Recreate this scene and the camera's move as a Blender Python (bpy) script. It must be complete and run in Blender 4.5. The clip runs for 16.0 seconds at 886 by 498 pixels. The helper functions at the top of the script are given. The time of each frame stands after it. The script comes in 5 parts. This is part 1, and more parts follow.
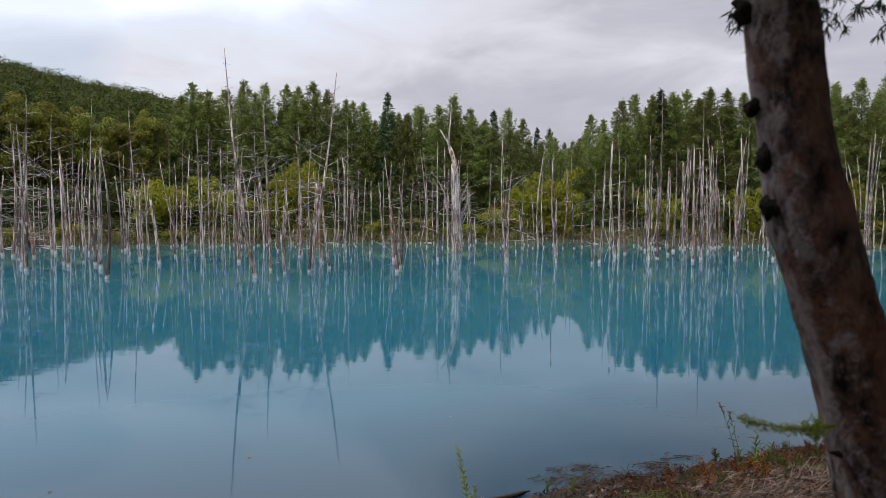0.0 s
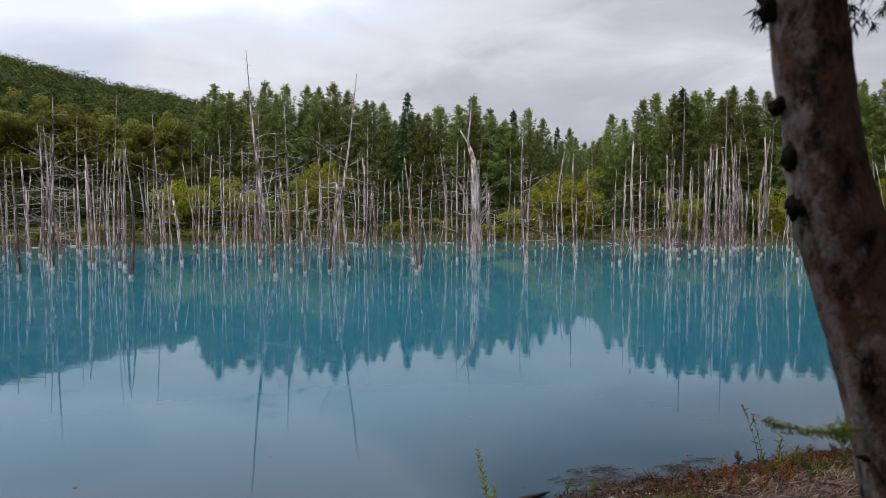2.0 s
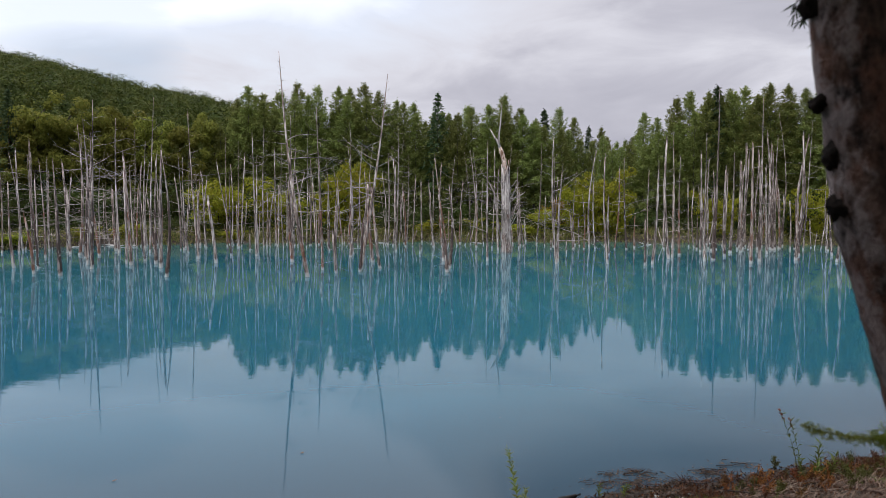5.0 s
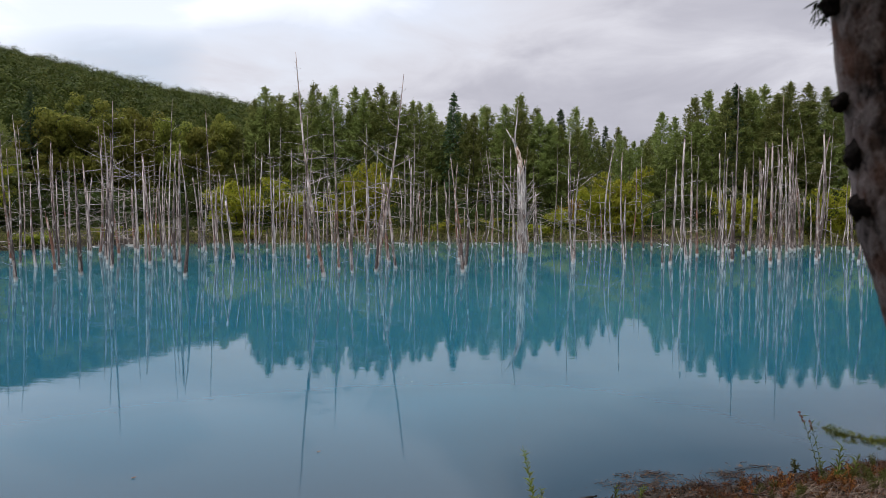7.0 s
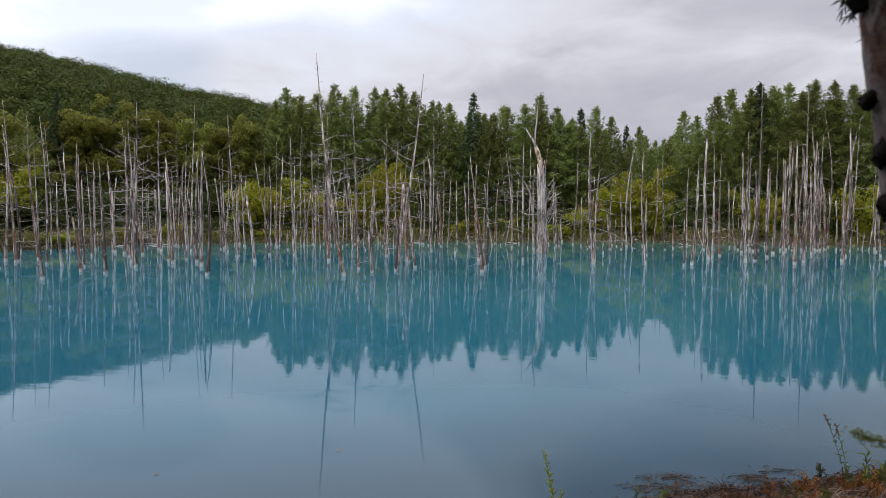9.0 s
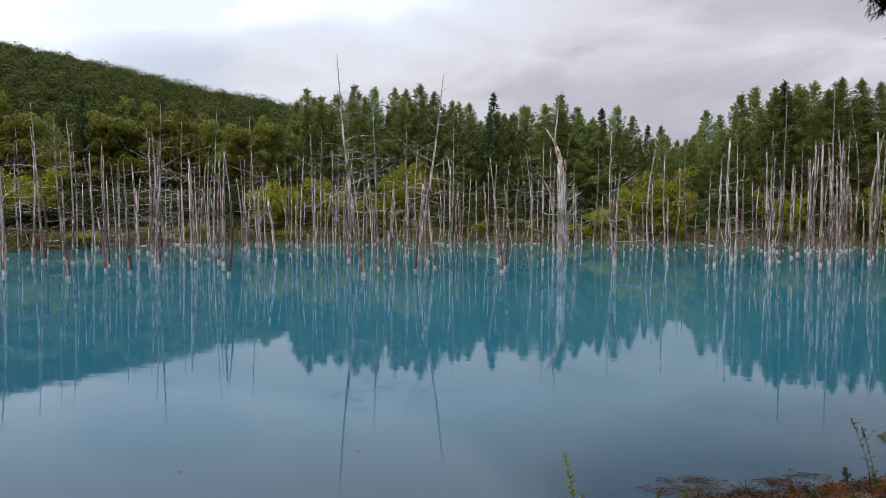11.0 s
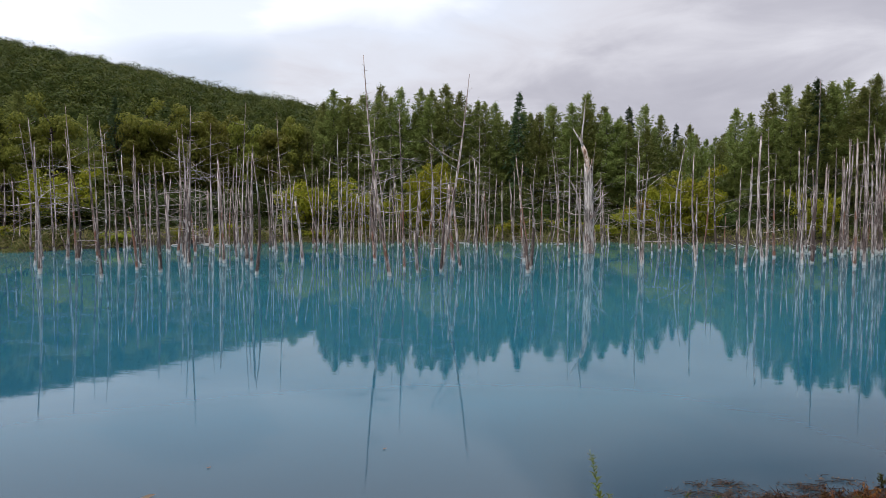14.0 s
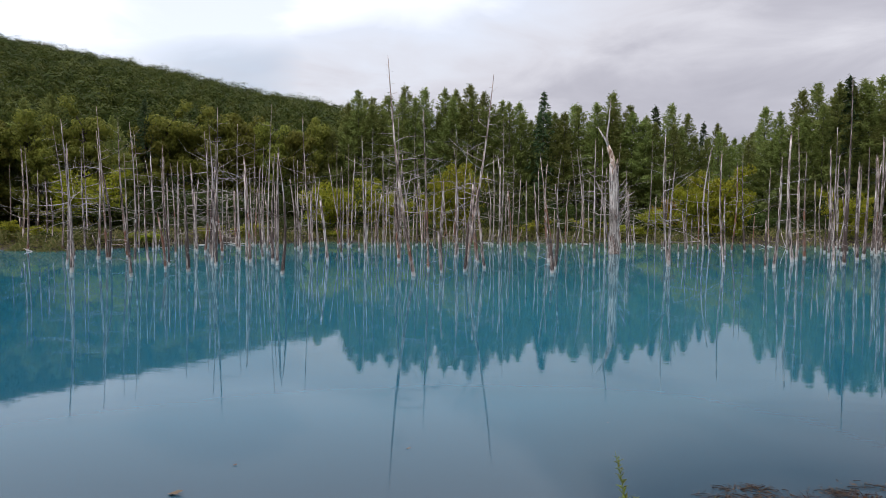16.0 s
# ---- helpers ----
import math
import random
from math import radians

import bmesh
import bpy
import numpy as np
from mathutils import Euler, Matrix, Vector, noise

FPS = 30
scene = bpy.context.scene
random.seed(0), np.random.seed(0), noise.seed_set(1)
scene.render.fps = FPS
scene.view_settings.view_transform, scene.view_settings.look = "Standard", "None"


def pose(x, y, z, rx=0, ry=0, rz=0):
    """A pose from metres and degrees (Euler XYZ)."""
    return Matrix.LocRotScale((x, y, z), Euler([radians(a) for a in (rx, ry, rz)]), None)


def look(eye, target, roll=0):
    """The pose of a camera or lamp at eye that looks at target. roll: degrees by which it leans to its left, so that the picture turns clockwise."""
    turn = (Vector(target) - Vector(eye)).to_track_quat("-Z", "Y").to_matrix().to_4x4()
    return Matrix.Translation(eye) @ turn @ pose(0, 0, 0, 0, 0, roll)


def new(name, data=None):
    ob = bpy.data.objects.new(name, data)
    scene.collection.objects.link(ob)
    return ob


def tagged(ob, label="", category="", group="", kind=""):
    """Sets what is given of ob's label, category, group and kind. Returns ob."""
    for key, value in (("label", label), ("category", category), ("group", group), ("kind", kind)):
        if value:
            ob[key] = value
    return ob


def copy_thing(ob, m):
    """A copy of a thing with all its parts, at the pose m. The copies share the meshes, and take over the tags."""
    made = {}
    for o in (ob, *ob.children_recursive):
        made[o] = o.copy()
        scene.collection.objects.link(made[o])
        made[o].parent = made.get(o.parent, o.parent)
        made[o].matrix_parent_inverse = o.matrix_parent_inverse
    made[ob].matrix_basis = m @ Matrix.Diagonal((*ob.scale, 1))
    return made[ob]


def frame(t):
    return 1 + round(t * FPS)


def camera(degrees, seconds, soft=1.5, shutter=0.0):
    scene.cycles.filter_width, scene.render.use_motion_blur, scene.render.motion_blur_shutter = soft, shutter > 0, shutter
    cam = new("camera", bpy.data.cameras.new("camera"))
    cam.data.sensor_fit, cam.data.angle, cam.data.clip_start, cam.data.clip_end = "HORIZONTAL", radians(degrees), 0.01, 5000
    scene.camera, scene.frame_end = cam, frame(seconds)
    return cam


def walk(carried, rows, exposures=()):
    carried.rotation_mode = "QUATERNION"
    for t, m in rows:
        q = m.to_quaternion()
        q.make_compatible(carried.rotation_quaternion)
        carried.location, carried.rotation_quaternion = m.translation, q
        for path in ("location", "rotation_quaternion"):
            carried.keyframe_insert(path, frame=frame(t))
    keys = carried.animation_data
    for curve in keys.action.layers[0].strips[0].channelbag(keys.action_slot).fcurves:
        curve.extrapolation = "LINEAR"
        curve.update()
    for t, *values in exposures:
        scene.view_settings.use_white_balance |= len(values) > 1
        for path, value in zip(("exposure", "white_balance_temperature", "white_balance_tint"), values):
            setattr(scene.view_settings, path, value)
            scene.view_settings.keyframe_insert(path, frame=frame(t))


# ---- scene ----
cam = camera(67.0, 16.0, soft=0.75)
PATH = [
    (0.0, pose(0.0000, 0.1400, 2.8, 86.915, -0.14, 0.000)),
    (0.5, pose(-0.0012, 0.1400, 2.8, 86.915, -0.14, 0.495)),
    (1.0, pose(-0.0020, 0.1400, 2.8, 86.915, -0.14, 0.837)),
    (1.5, pose(-0.0027, 0.1400, 2.8, 86.915, -0.14, 1.100)),
    (2.0, pose(-0.0041, 0.1399, 2.8, 86.915, -0.14, 1.661)),
    (2.5, pose(-0.0052, 0.1399, 2.8, 86.915, -0.14, 2.114)),
    (3.0, pose(-0.0060, 0.1399, 2.8, 86.915, -0.14, 2.448)),
    (3.5, pose(-0.0071, 0.1398, 2.8, 86.915, -0.14, 2.914)),
    (4.0, pose(-0.0083, 0.1398, 2.8, 86.915, -0.14, 3.413)),
    (6.5, pose(-0.0127, 0.1394, 2.8, 86.915, -0.14, 5.208)),
    (7.0, pose(-0.0136, 0.1393, 2.8, 86.915, -0.14, 5.587)),
    (7.5, pose(-0.0150, 0.1392, 2.8, 86.915, -0.14, 6.147)),
    (8.0, pose(-0.0159, 0.1391, 2.8, 86.915, -0.14, 6.541)),
    (8.5, pose(-0.0168, 0.1390, 2.8, 86.915, -0.14, 6.898)),
    (9.0, pose(-0.0177, 0.1389, 2.8, 86.915, -0.14, 7.250)),
    (11.5, pose(-0.0226, 0.1382, 2.8, 86.915, -0.14, 9.303)),
    (12.0, pose(-0.0235, 0.1380, 2.8, 86.915, -0.14, 9.644)),
    (12.5, pose(-0.0244, 0.1379, 2.8, 86.915, -0.14, 10.030)),
    (13.0, pose(-0.0253, 0.1377, 2.8, 86.915, -0.14, 10.424)),
    (13.5, pose(-0.0262, 0.1375, 2.8, 86.915, -0.14, 10.786)),
    (14.0, pose(-0.0270, 0.1374, 2.8, 86.915, -0.14, 11.110)),
    (14.5, pose(-0.0279, 0.1372, 2.8, 86.915, -0.14, 11.483)),
    (15.0, pose(-0.0292, 0.1369, 2.8, 86.915, -0.14, 12.054)),
    (15.5, pose(-0.0308, 0.1366, 2.8, 86.915, -0.14, 12.717)),
    (16.0, pose(-0.0319, 0.1363, 2.8, 86.915, -0.14, 13.158)),
]
walk(cam, PATH)
# the near trunk is out of focus
cam.data.dof.use_dof = True
cam.data.dof.focus_distance, cam.data.dof.aperture_fstop = 42.0, 2.6

# ---------------------------------------------------------------- world, sun
world = bpy.data.worlds.new("overcast_sky")
scene.world = world
world.use_nodes = True
wt = world.node_tree
wt.nodes.clear()


def wnode(kind, **inputs):
    n = wt.nodes.new(kind)
    for k, val in inputs.items():
        n.inputs[k].default_value = val
    return n


SUN_ELEV, SUN_TURN = radians(48), radians(-165)
sky = wnode("ShaderNodeTexSky")
sky.sky_type = "NISHITA"
sky.sun_disc = False
sky.sun_elevation, sky.sun_rotation = SUN_ELEV, SUN_TURN
coord = wnode("ShaderNodeTexCoord")
sep = wnode("ShaderNodeSeparateXYZ")
wt.links.new(coord.outputs["Generated"], sep.inputs[0])


def wmath(op, a, b=0.0):
    n = wt.nodes.new("ShaderNodeMath")
    n.operation = op
    for i, q in enumerate((a, b)):
        if isinstance(q, (int, float)):
            n.inputs[i].default_value = q
        else:
            wt.links.new(q, n.inputs[i])
    return n.outputs[0]


flat = wnode("ShaderNodeCombineXYZ")
for i, k in enumerate((1.5, 1.5, 4.6)):
    wt.links.new(wmath("MULTIPLY", sep.outputs[i], k), flat.inputs[i])
big = wnode("ShaderNodeTexNoise", Scale=1.25, Detail=4.0, Roughness=0.5, Distortion=0.3)
fine = wnode("ShaderNodeTexNoise", Scale=3.4, Detail=6.0, Roughness=0.55, Distortion=0.5)
wt.links.new(flat.outputs[0], big.inputs["Vector"])
wt.links.new(flat.outputs[0], fine.inputs["Vector"])
# cloud tone: brighter to the left and upwards, greyer to the right
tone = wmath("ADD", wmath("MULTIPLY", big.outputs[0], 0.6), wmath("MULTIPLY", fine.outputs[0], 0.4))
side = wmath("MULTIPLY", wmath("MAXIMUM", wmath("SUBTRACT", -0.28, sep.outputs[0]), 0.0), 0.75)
# high terms added so the water mirrors a brighter left and duller right
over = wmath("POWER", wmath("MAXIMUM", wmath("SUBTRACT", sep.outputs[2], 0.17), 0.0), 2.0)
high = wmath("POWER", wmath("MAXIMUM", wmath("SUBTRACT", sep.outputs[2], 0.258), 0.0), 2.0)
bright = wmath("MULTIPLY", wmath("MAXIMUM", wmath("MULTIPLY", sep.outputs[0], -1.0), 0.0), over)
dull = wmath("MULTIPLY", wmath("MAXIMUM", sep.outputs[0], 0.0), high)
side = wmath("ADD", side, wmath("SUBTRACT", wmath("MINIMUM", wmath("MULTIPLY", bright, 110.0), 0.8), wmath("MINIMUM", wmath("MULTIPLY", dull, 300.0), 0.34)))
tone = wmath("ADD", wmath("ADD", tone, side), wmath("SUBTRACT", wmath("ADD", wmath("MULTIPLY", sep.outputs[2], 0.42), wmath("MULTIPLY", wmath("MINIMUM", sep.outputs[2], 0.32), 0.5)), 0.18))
cloud = wnode("ShaderNodeValToRGB")
cloud.color_ramp.elements[0].position, cloud.color_ramp.elements[0].color = 0.10, (0.24, 0.245, 0.31, 1)
cloud.color_ramp.elements[1].position, cloud.color_ramp.elements[1].color = 0.72, (0.965, 0.965, 1.04, 1)
dim = cloud.color_ramp.elements.new(0.32)
dim.color = (0.43, 0.43, 0.51, 1)
mid = cloud.color_ramp.elements.new(0.50)
crest = cloud.color_ramp.elements.new(0.98)
crest.color = (1.52, 1.53, 1.64, 1)
mid.color = (0.588, 0.585, 0.668, 1)
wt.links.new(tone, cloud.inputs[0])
gaps = wnode("ShaderNodeValToRGB")
gaps.color_ramp.elements[0].position, gaps.color_ramp.elements[1].position = 0.60, 0.80
wt.links.new(tone, gaps.inputs[0])
bg_sky = wnode("ShaderNodeBackground", Strength=0.13)
bg_cloud = wnode("ShaderNodeBackground", Strength=1.0)
lift = wnode("ShaderNodeMapRange")
lift.interpolation_type = "SMOOTHSTEP"
for k, val in (("From Min", 0.28), ("From Max", 0.95), ("To Min", 0.93), ("To Max", 2.15)):
    lift.inputs[k].default_value = val
wt.links.new(sep.outputs[2], lift.inputs["Value"])
wt.links.new(lift.outputs[0], bg_cloud.inputs["Strength"])
wt.links.new(sky.outputs[0], bg_sky.inputs[0])
wt.links.new(cloud.outputs[0], bg_cloud.inputs[0])
# a thin place in the cloud over the hill where blue shows through
rift = wnode("ShaderNodeVectorMath")
rift.operation = "DOT_PRODUCT"
wt.links.new(coord.outputs["Generated"], rift.inputs[0])
rift.inputs[1].default_value = (math.sin(radians(-32)) * math.cos(radians(14.5)), math.cos(radians(-32)) * math.cos(radians(14.5)), math.sin(radians(14.5)))
thin = wnode("ShaderNodeMapRange")
thin.interpolation_type = "SMOOTHSTEP"
for k, val in (("From Min", 0.984), ("From Max", 0.998), ("To Min", 0.0), ("To Max", 1.0)):
    thin.inputs[k].default_value = val
wt.links.new(wmath("ADD", rift.outputs["Value"], wmath("MULTIPLY", wmath("SUBTRACT", fine.outputs[0], 0.5), 0.030)), thin.inputs["Value"])
mixed = wnode("ShaderNodeMixShader")
wt.links.new(wmath("MAXIMUM", wmath("MULTIPLY", gaps.outputs[0], 0.35), wmath("MULTIPLY", thin.outputs[0], 0.45)), mixed.inputs[0])
wt.links.new(bg_cloud.outputs[0], mixed.inputs[1])
wt.links.new(bg_sky.outputs[0], mixed.inputs[2])
wout = wnode("ShaderNodeOutputWorld")
wt.links.new(mixed.outputs[0], wout.inputs[0])

sun = new("sun", bpy.data.lights.new("sun", "SUN"))
sun.data.energy, sun.data.angle, sun.data.color = 0.85, radians(25), (1.0, 0.96, 0.9)
sun.matrix_world = look((0, 0, 0), (-math.sin(SUN_TURN) * math.cos(SUN_ELEV), -math.cos(SUN_TURN) * math.cos(SUN_ELEV), -math.sin(SUN_ELEV)))


# ---------------------------------------------------------------- materials
def material(name, rough=0.8):
    mat = bpy.data.materials.new(name)
    mat.use_nodes = True
    nt = mat.node_tree
    b = nt.nodes["Principled BSDF"]
    b.inputs["Roughness"].default_value = rough
    return mat, nt, b


def node(nt, kind, **inputs):
    n = nt.nodes.new(kind)
    for k, val in inputs.items():
        n.inputs[k].default_value = val
    return n


def noise_at(nt, scale, detail=4.0, rough=0.55, stretch=None, space="Object"):
    tc = node(nt, "ShaderNodeTexCoord")
    n = node(nt, "ShaderNodeTexNoise", Scale=scale, Detail=detail, Roughness=rough)
    if stretch:
        mp = node(nt, "ShaderNodeMapping")
        mp.inputs["Scale"].default_value = stretch
        nt.links.new(tc.outputs[space], mp.inputs[0])
        nt.links.new(mp.outputs[0], n.inputs["Vector"])
    else:
        nt.links.new(tc.outputs[space], n.inputs["Vector"])
    return n.outputs[0]


def ramp(nt, source, *stops):
    r = node(nt, "ShaderNodeValToRGB")
    els = r.color_ramp.elements
    while len(els) < len(stops):
        els.new(0.5)
    for e, (pos, col) in zip(els, stops):
        e.position, e.color = pos, (*col, 1)
    nt.links.new(source, r.inputs[0])
    return r.outputs[0]


def blend(nt, fac, a, b, mode="MIX"):
    m = node(nt, "ShaderNodeMix")
    m.data_type, m.blend_type = "RGBA", mode
    for sock, val in ((m.inputs[0], fac), (m.inputs[6], a), (m.inputs[7], b)):
        if isinstance(val, (int, float)):
            sock.default_value = val
        elif isinstance(val, tuple):
            sock.default_value = (*val, 1)
        else:
            nt.links.new(val, sock)
    return m.outputs[2]


def num(nt, op, a, b=0.0):
    n = node(nt, "ShaderNodeMath")
    n.operation = op
    for i, q in enumerate((a, b)):
        if isinstance(q, (int, float)):
            n.inputs[i].default_value = q
        else:
            nt.links.new(q, n.inputs[i])
    return n.outputs[0]


def bump(nt, bsdf, height, strength, distance):
    bp = node(nt, "ShaderNodeBump", Strength=strength, Distance=distance)
    nt.links.new(height, bp.inputs["Height"])
    nt.links.new(bp.outputs[0], bsdf.inputs["Normal"])


def wood_material(name, pale, mid_tone, dark, patch, amount, crusted=0.85):
    """Weathered dead wood: silvery streaks, remains of bark, bleached flecks, a mineral crust at the waterline."""
    mat, nt, b = material(name, 0.85)
    streak = noise_at(nt, 4.5, 6, 0.66, (2.4, 2.4, 0.26))
    col = ramp(nt, streak, (0.40, dark), (0.50, mid_tone), (0.60, pale))
    rnd = node(nt, "ShaderNodeObjectInfo").outputs["Random"]
    weather = noise_at(nt, 0.9, 3, 0.5, (1.0, 1.0, 0.5))
    col = blend(nt, 1.0, col, ramp(nt, num(nt, "ADD", weather, num(nt, "MULTIPLY", num(nt, "SUBTRACT", rnd, 0.5), 0.35)), (0.30, (0.58, 0.54, 0.52)), (0.66, (1.12, 1.10, 1.08))), "MULTIPLY")
    spot = noise_at(nt, 2.3, 6, 0.7, (1.3, 1.3, 0.42))
    geo2 = node(nt, "ShaderNodeNewGeometry")
    z = node(nt, "ShaderNodeSeparateXYZ")
    nt.links.new(geo2.outputs["Position"], z.inputs[0])
    up = num(nt, "MULTIPLY", num(nt, "ADD", z.outputs[2], num(nt, "MULTIPLY", rnd, 3.0)), 0.035)
    mask = ramp(nt, num(nt, "ADD", num(nt, "SUBTRACT", spot, up), amount), (0.52, (0, 0, 0)), (0.57, (1, 1, 1)))
    col = blend(nt, num(nt, "MULTIPLY", mask, 0.9), col, blend(nt, streak, patch, tuple(q * 1.8 for q in patch)))
    fleck = noise_at(nt, 5.5, 4, 0.6, (1.2, 1.2, 0.33))
    col = blend(nt, ramp(nt, fleck, (0.62, (0, 0, 0)), (0.66, (0.8, 0.8, 0.8))), col, pale)
    crust = num(nt, "SUBTRACT", num(nt, "ADD", -0.15, num(nt, "ADD", num(nt, "MULTIPLY", spot, 0.6), num(nt, "MULTIPLY", rnd, 0.16))), z.outputs[2])
    crust = ramp(nt, crust, (0.0, (0, 0, 0)), (0.10, (1, 1, 1)))
    col = blend(nt, num(nt, "MULTIPLY", crust, crusted), col, (0.55, 0.505, 0.475))
    nt.links.new(col, b.inputs["Base Color"])
    bump(nt, b, streak, 0.7, 0.03)
    return mat


dead_wood = wood_material("silver_dead_wood", (0.74, 0.645, 0.605), (0.385, 0.305, 0.275), (0.080, 0.057, 0.049), (0.080, 0.046, 0.033), 0.06)
bark_dark = wood_material("dark_bark_remains", (0.60, 0.515, 0.48), (0.27, 0.205, 0.183), (0.055, 0.040, 0.034), (0.050, 0.030, 0.024), 0.15)
bark_red = wood_material("reddish_bark_remains", (0.68, 0.58, 0.53), (0.34, 0.25, 0.215), (0.085, 0.058, 0.048), (0.150, 0.062, 0.036), 0.13)
twig_wood = wood_material("bleached_limbs", (0.64, 0.565, 0.53), (0.41, 0.345, 0.316), (0.16, 0.122, 0.107), (0.12, 0.085, 0.068), 0.0)
drift_wood = wood_material("dark_driftwood", (0.11, 0.088, 0.076), (0.05, 0.036, 0.030), (0.03, 0.02, 0.018), (0.03, 0.02, 0.016), 0.1, 0.0)
snag_wood = wood_material("grooved_snag_wood", (0.68, 0.61, 0.575), (0.40, 0.345, 0.318), (0.13, 0.104, 0.094), (0.095, 0.048, 0.034), 0.08, 0.0)
rotten_wood = wood_material("black_rotten_wood", (0.055, 0.042, 0.036), (0.026, 0.019, 0.016), (0.010, 0.008, 0.007), (0.02, 0.013, 0.011), 0.1, 0.0)
torn_wood = wood_material("torn_brown_wood", (0.80, 0.68, 0.60), (0.55, 0.41, 0.33), (0.22, 0.115, 0.075), (0.22, 0.085, 0.05), 0.10, 0.0)
wet_twig = wood_material("wet_brown_twigs", (0.24, 0.165, 0.130), (0.110, 0.066, 0.050), (0.045, 0.028, 0.022), (0.05, 0.028, 0.022), 0.05, 0.0)


def leaf_material(name, a, c, d, glow=0.35, variety=0.0):
    """Leaves in three tones, varied from leaf to leaf and from tree to tree, a little light passing through."""
    mat, nt, b = material(name, 0.6)
    isl = node(nt, "ShaderNodeNewGeometry").outputs["Random Per Island"]
    col = ramp(nt, isl, (0.0, a), (0.5, c), (1.0, d))
    if variety:
        # crowns of different kinds side by side
        kinds = noise_at(nt, variety, 3, 0.6)
        col = blend(nt, 1.0, col, ramp(nt, kinds, (0.36, (0.55, 0.66, 0.60)), (0.50, (0.95, 0.98, 0.95)), (0.64, (1.32, 1.20, 1.05))), "MULTIPLY")
    rnd = node(nt, "ShaderNodeObjectInfo").outputs["Random"]
    hs = node(nt, "ShaderNodeHueSaturation")
    nt.links.new(num(nt, "ADD", 0.480, num(nt, "MULTIPLY", rnd, 0.036)), hs.inputs["Hue"])
    nt.links.new(num(nt, "ADD", 0.72, num(nt, "MULTIPLY", rnd, 0.52)), hs.inputs["Value"])
    nt.links.new(col, hs.inputs["Color"])
    b.inputs["Specular IOR Level"].default_value = 0.08
    nt.links.new(hs.outputs[0], b.inputs["Base Color"])
    tr = node(nt, "ShaderNodeBsdfTranslucent")
    nt.links.new(hs.outputs[0], tr.inputs[0])
    mx = node(nt, "ShaderNodeMixShader", Fac=glow)
    nt.links.new(b.outputs[0], mx.inputs[1])
    nt.links.new(tr.outputs[0], mx.inputs[2])
    nt.links.new(mx.outputs[0], nt.nodes["Material Output"].inputs[0])
    return mat


larch_green = leaf_material("larch_needles", (0.158, 0.197, 0.060), (0.218, 0.254, 0.075), (0.282, 0.306, 0.092), 0.5)
spruce_green = leaf_material("spruce_needles", (0.050, 0.082, 0.036), (0.070, 0.105, 0.046), (0.092, 0.128, 0.058), 0.3)
ash_green = leaf_material("broadleaf_green", (0.135, 0.150, 0.030), (0.192, 0.204, 0.038), (0.255, 0.256, 0.050), 0.42)
bush_yellow = leaf_material("yellow_green_leaves", (0.205, 0.240, 0.022), (0.295, 0.310, 0.029), (0.385, 0.370, 0.040), 0.5)
# scrub green darkened to stand in for the shade at the wood's foot
bush_shaded = leaf_material("shaded_shore_leaves", (0.032, 0.050, 0.013), (0.052, 0.072, 0.017), (0.084, 0.098, 0.024), 0.35)
bush_orange = leaf_material("turning_leaves", (0.180, 0.150, 0.018), (0.280, 0.190, 0.020), (0.320, 0.170, 0.025), 0.4)
hill_green = leaf_material("hill_canopy", (0.058, 0.080, 0.019), (0.076, 0.098, 0.023), (0.102, 0.120, 0.028), 0.25, 0.22)
shore_grass = leaf_material("shore_grass", (0.085, 0.100, 0.026), (0.150, 0.150, 0.046), (0.250, 0.205, 0.095), 0.35)
weed_green = leaf_material("weed_leaves", (0.085, 0.115, 0.026), (0.150, 0.185, 0.040), (0.240, 0.260, 0.065), 0.4)
dry_straw = leaf_material("dry_straw", (0.060, 0.038, 0.026), (0.200, 0.138, 0.094), (0.420, 0.315, 0.225), 0.2)
rust_leaf = leaf_material("rusty_dock", (0.045, 0.022, 0.013), (0.125, 0.056, 0.026), (0.250, 0.112, 0.042), 0.3)
olive_leaf = leaf_material("olive_weed", (0.060, 0.064, 0.018), (0.105, 0.108, 0.028), (0.170, 0.165, 0.048), 0.3)
orange_leaf = leaf_material("orange_dock", (0.130, 0.048, 0.018), (0.280, 0.100, 0.030), (0.430, 0.175, 0.050), 0.3)
dark_litter = leaf_material("dark_wet_litter", (0.020, 0.015, 0.012), (0.045, 0.032, 0.024), (0.090, 0.070, 0.050), 0.1)
moss_green = leaf_material("mossy_twig", (0.140, 0.165, 0.022), (0.220, 0.245, 0.034), (0.300, 0.310, 0.050), 0.5)
spike_green = leaf_material("yellow_green_spike", (0.260, 0.340, 0.044), (0.370, 0.430, 0.060), (0.460, 0.480, 0.090), 0.5)
willow_green = leaf_material("willow_leaves", (0.020, 0.032, 0.016), (0.034, 0.050, 0.022), (0.055, 0.074, 0.032), 0.3)
red_tip = leaf_material("red_seed_head", (0.20, 0.06, 0.04), (0.28, 0.09, 0.05), (0.33, 0.15, 0.08), 0.3)

live_bark, nt, b = material("larch_bark", 0.9)
streak = noise_at(nt, 6, 5, 0.6, (2.5, 2.5, 0.4))
nt.links.new(ramp(nt, streak, (0.3, (0.035, 0.026, 0.022)), (0.7, (0.12, 0.095, 0.085))), b.inputs["Base Color"])
bump(nt, b, streak, 0.6, 0.04)

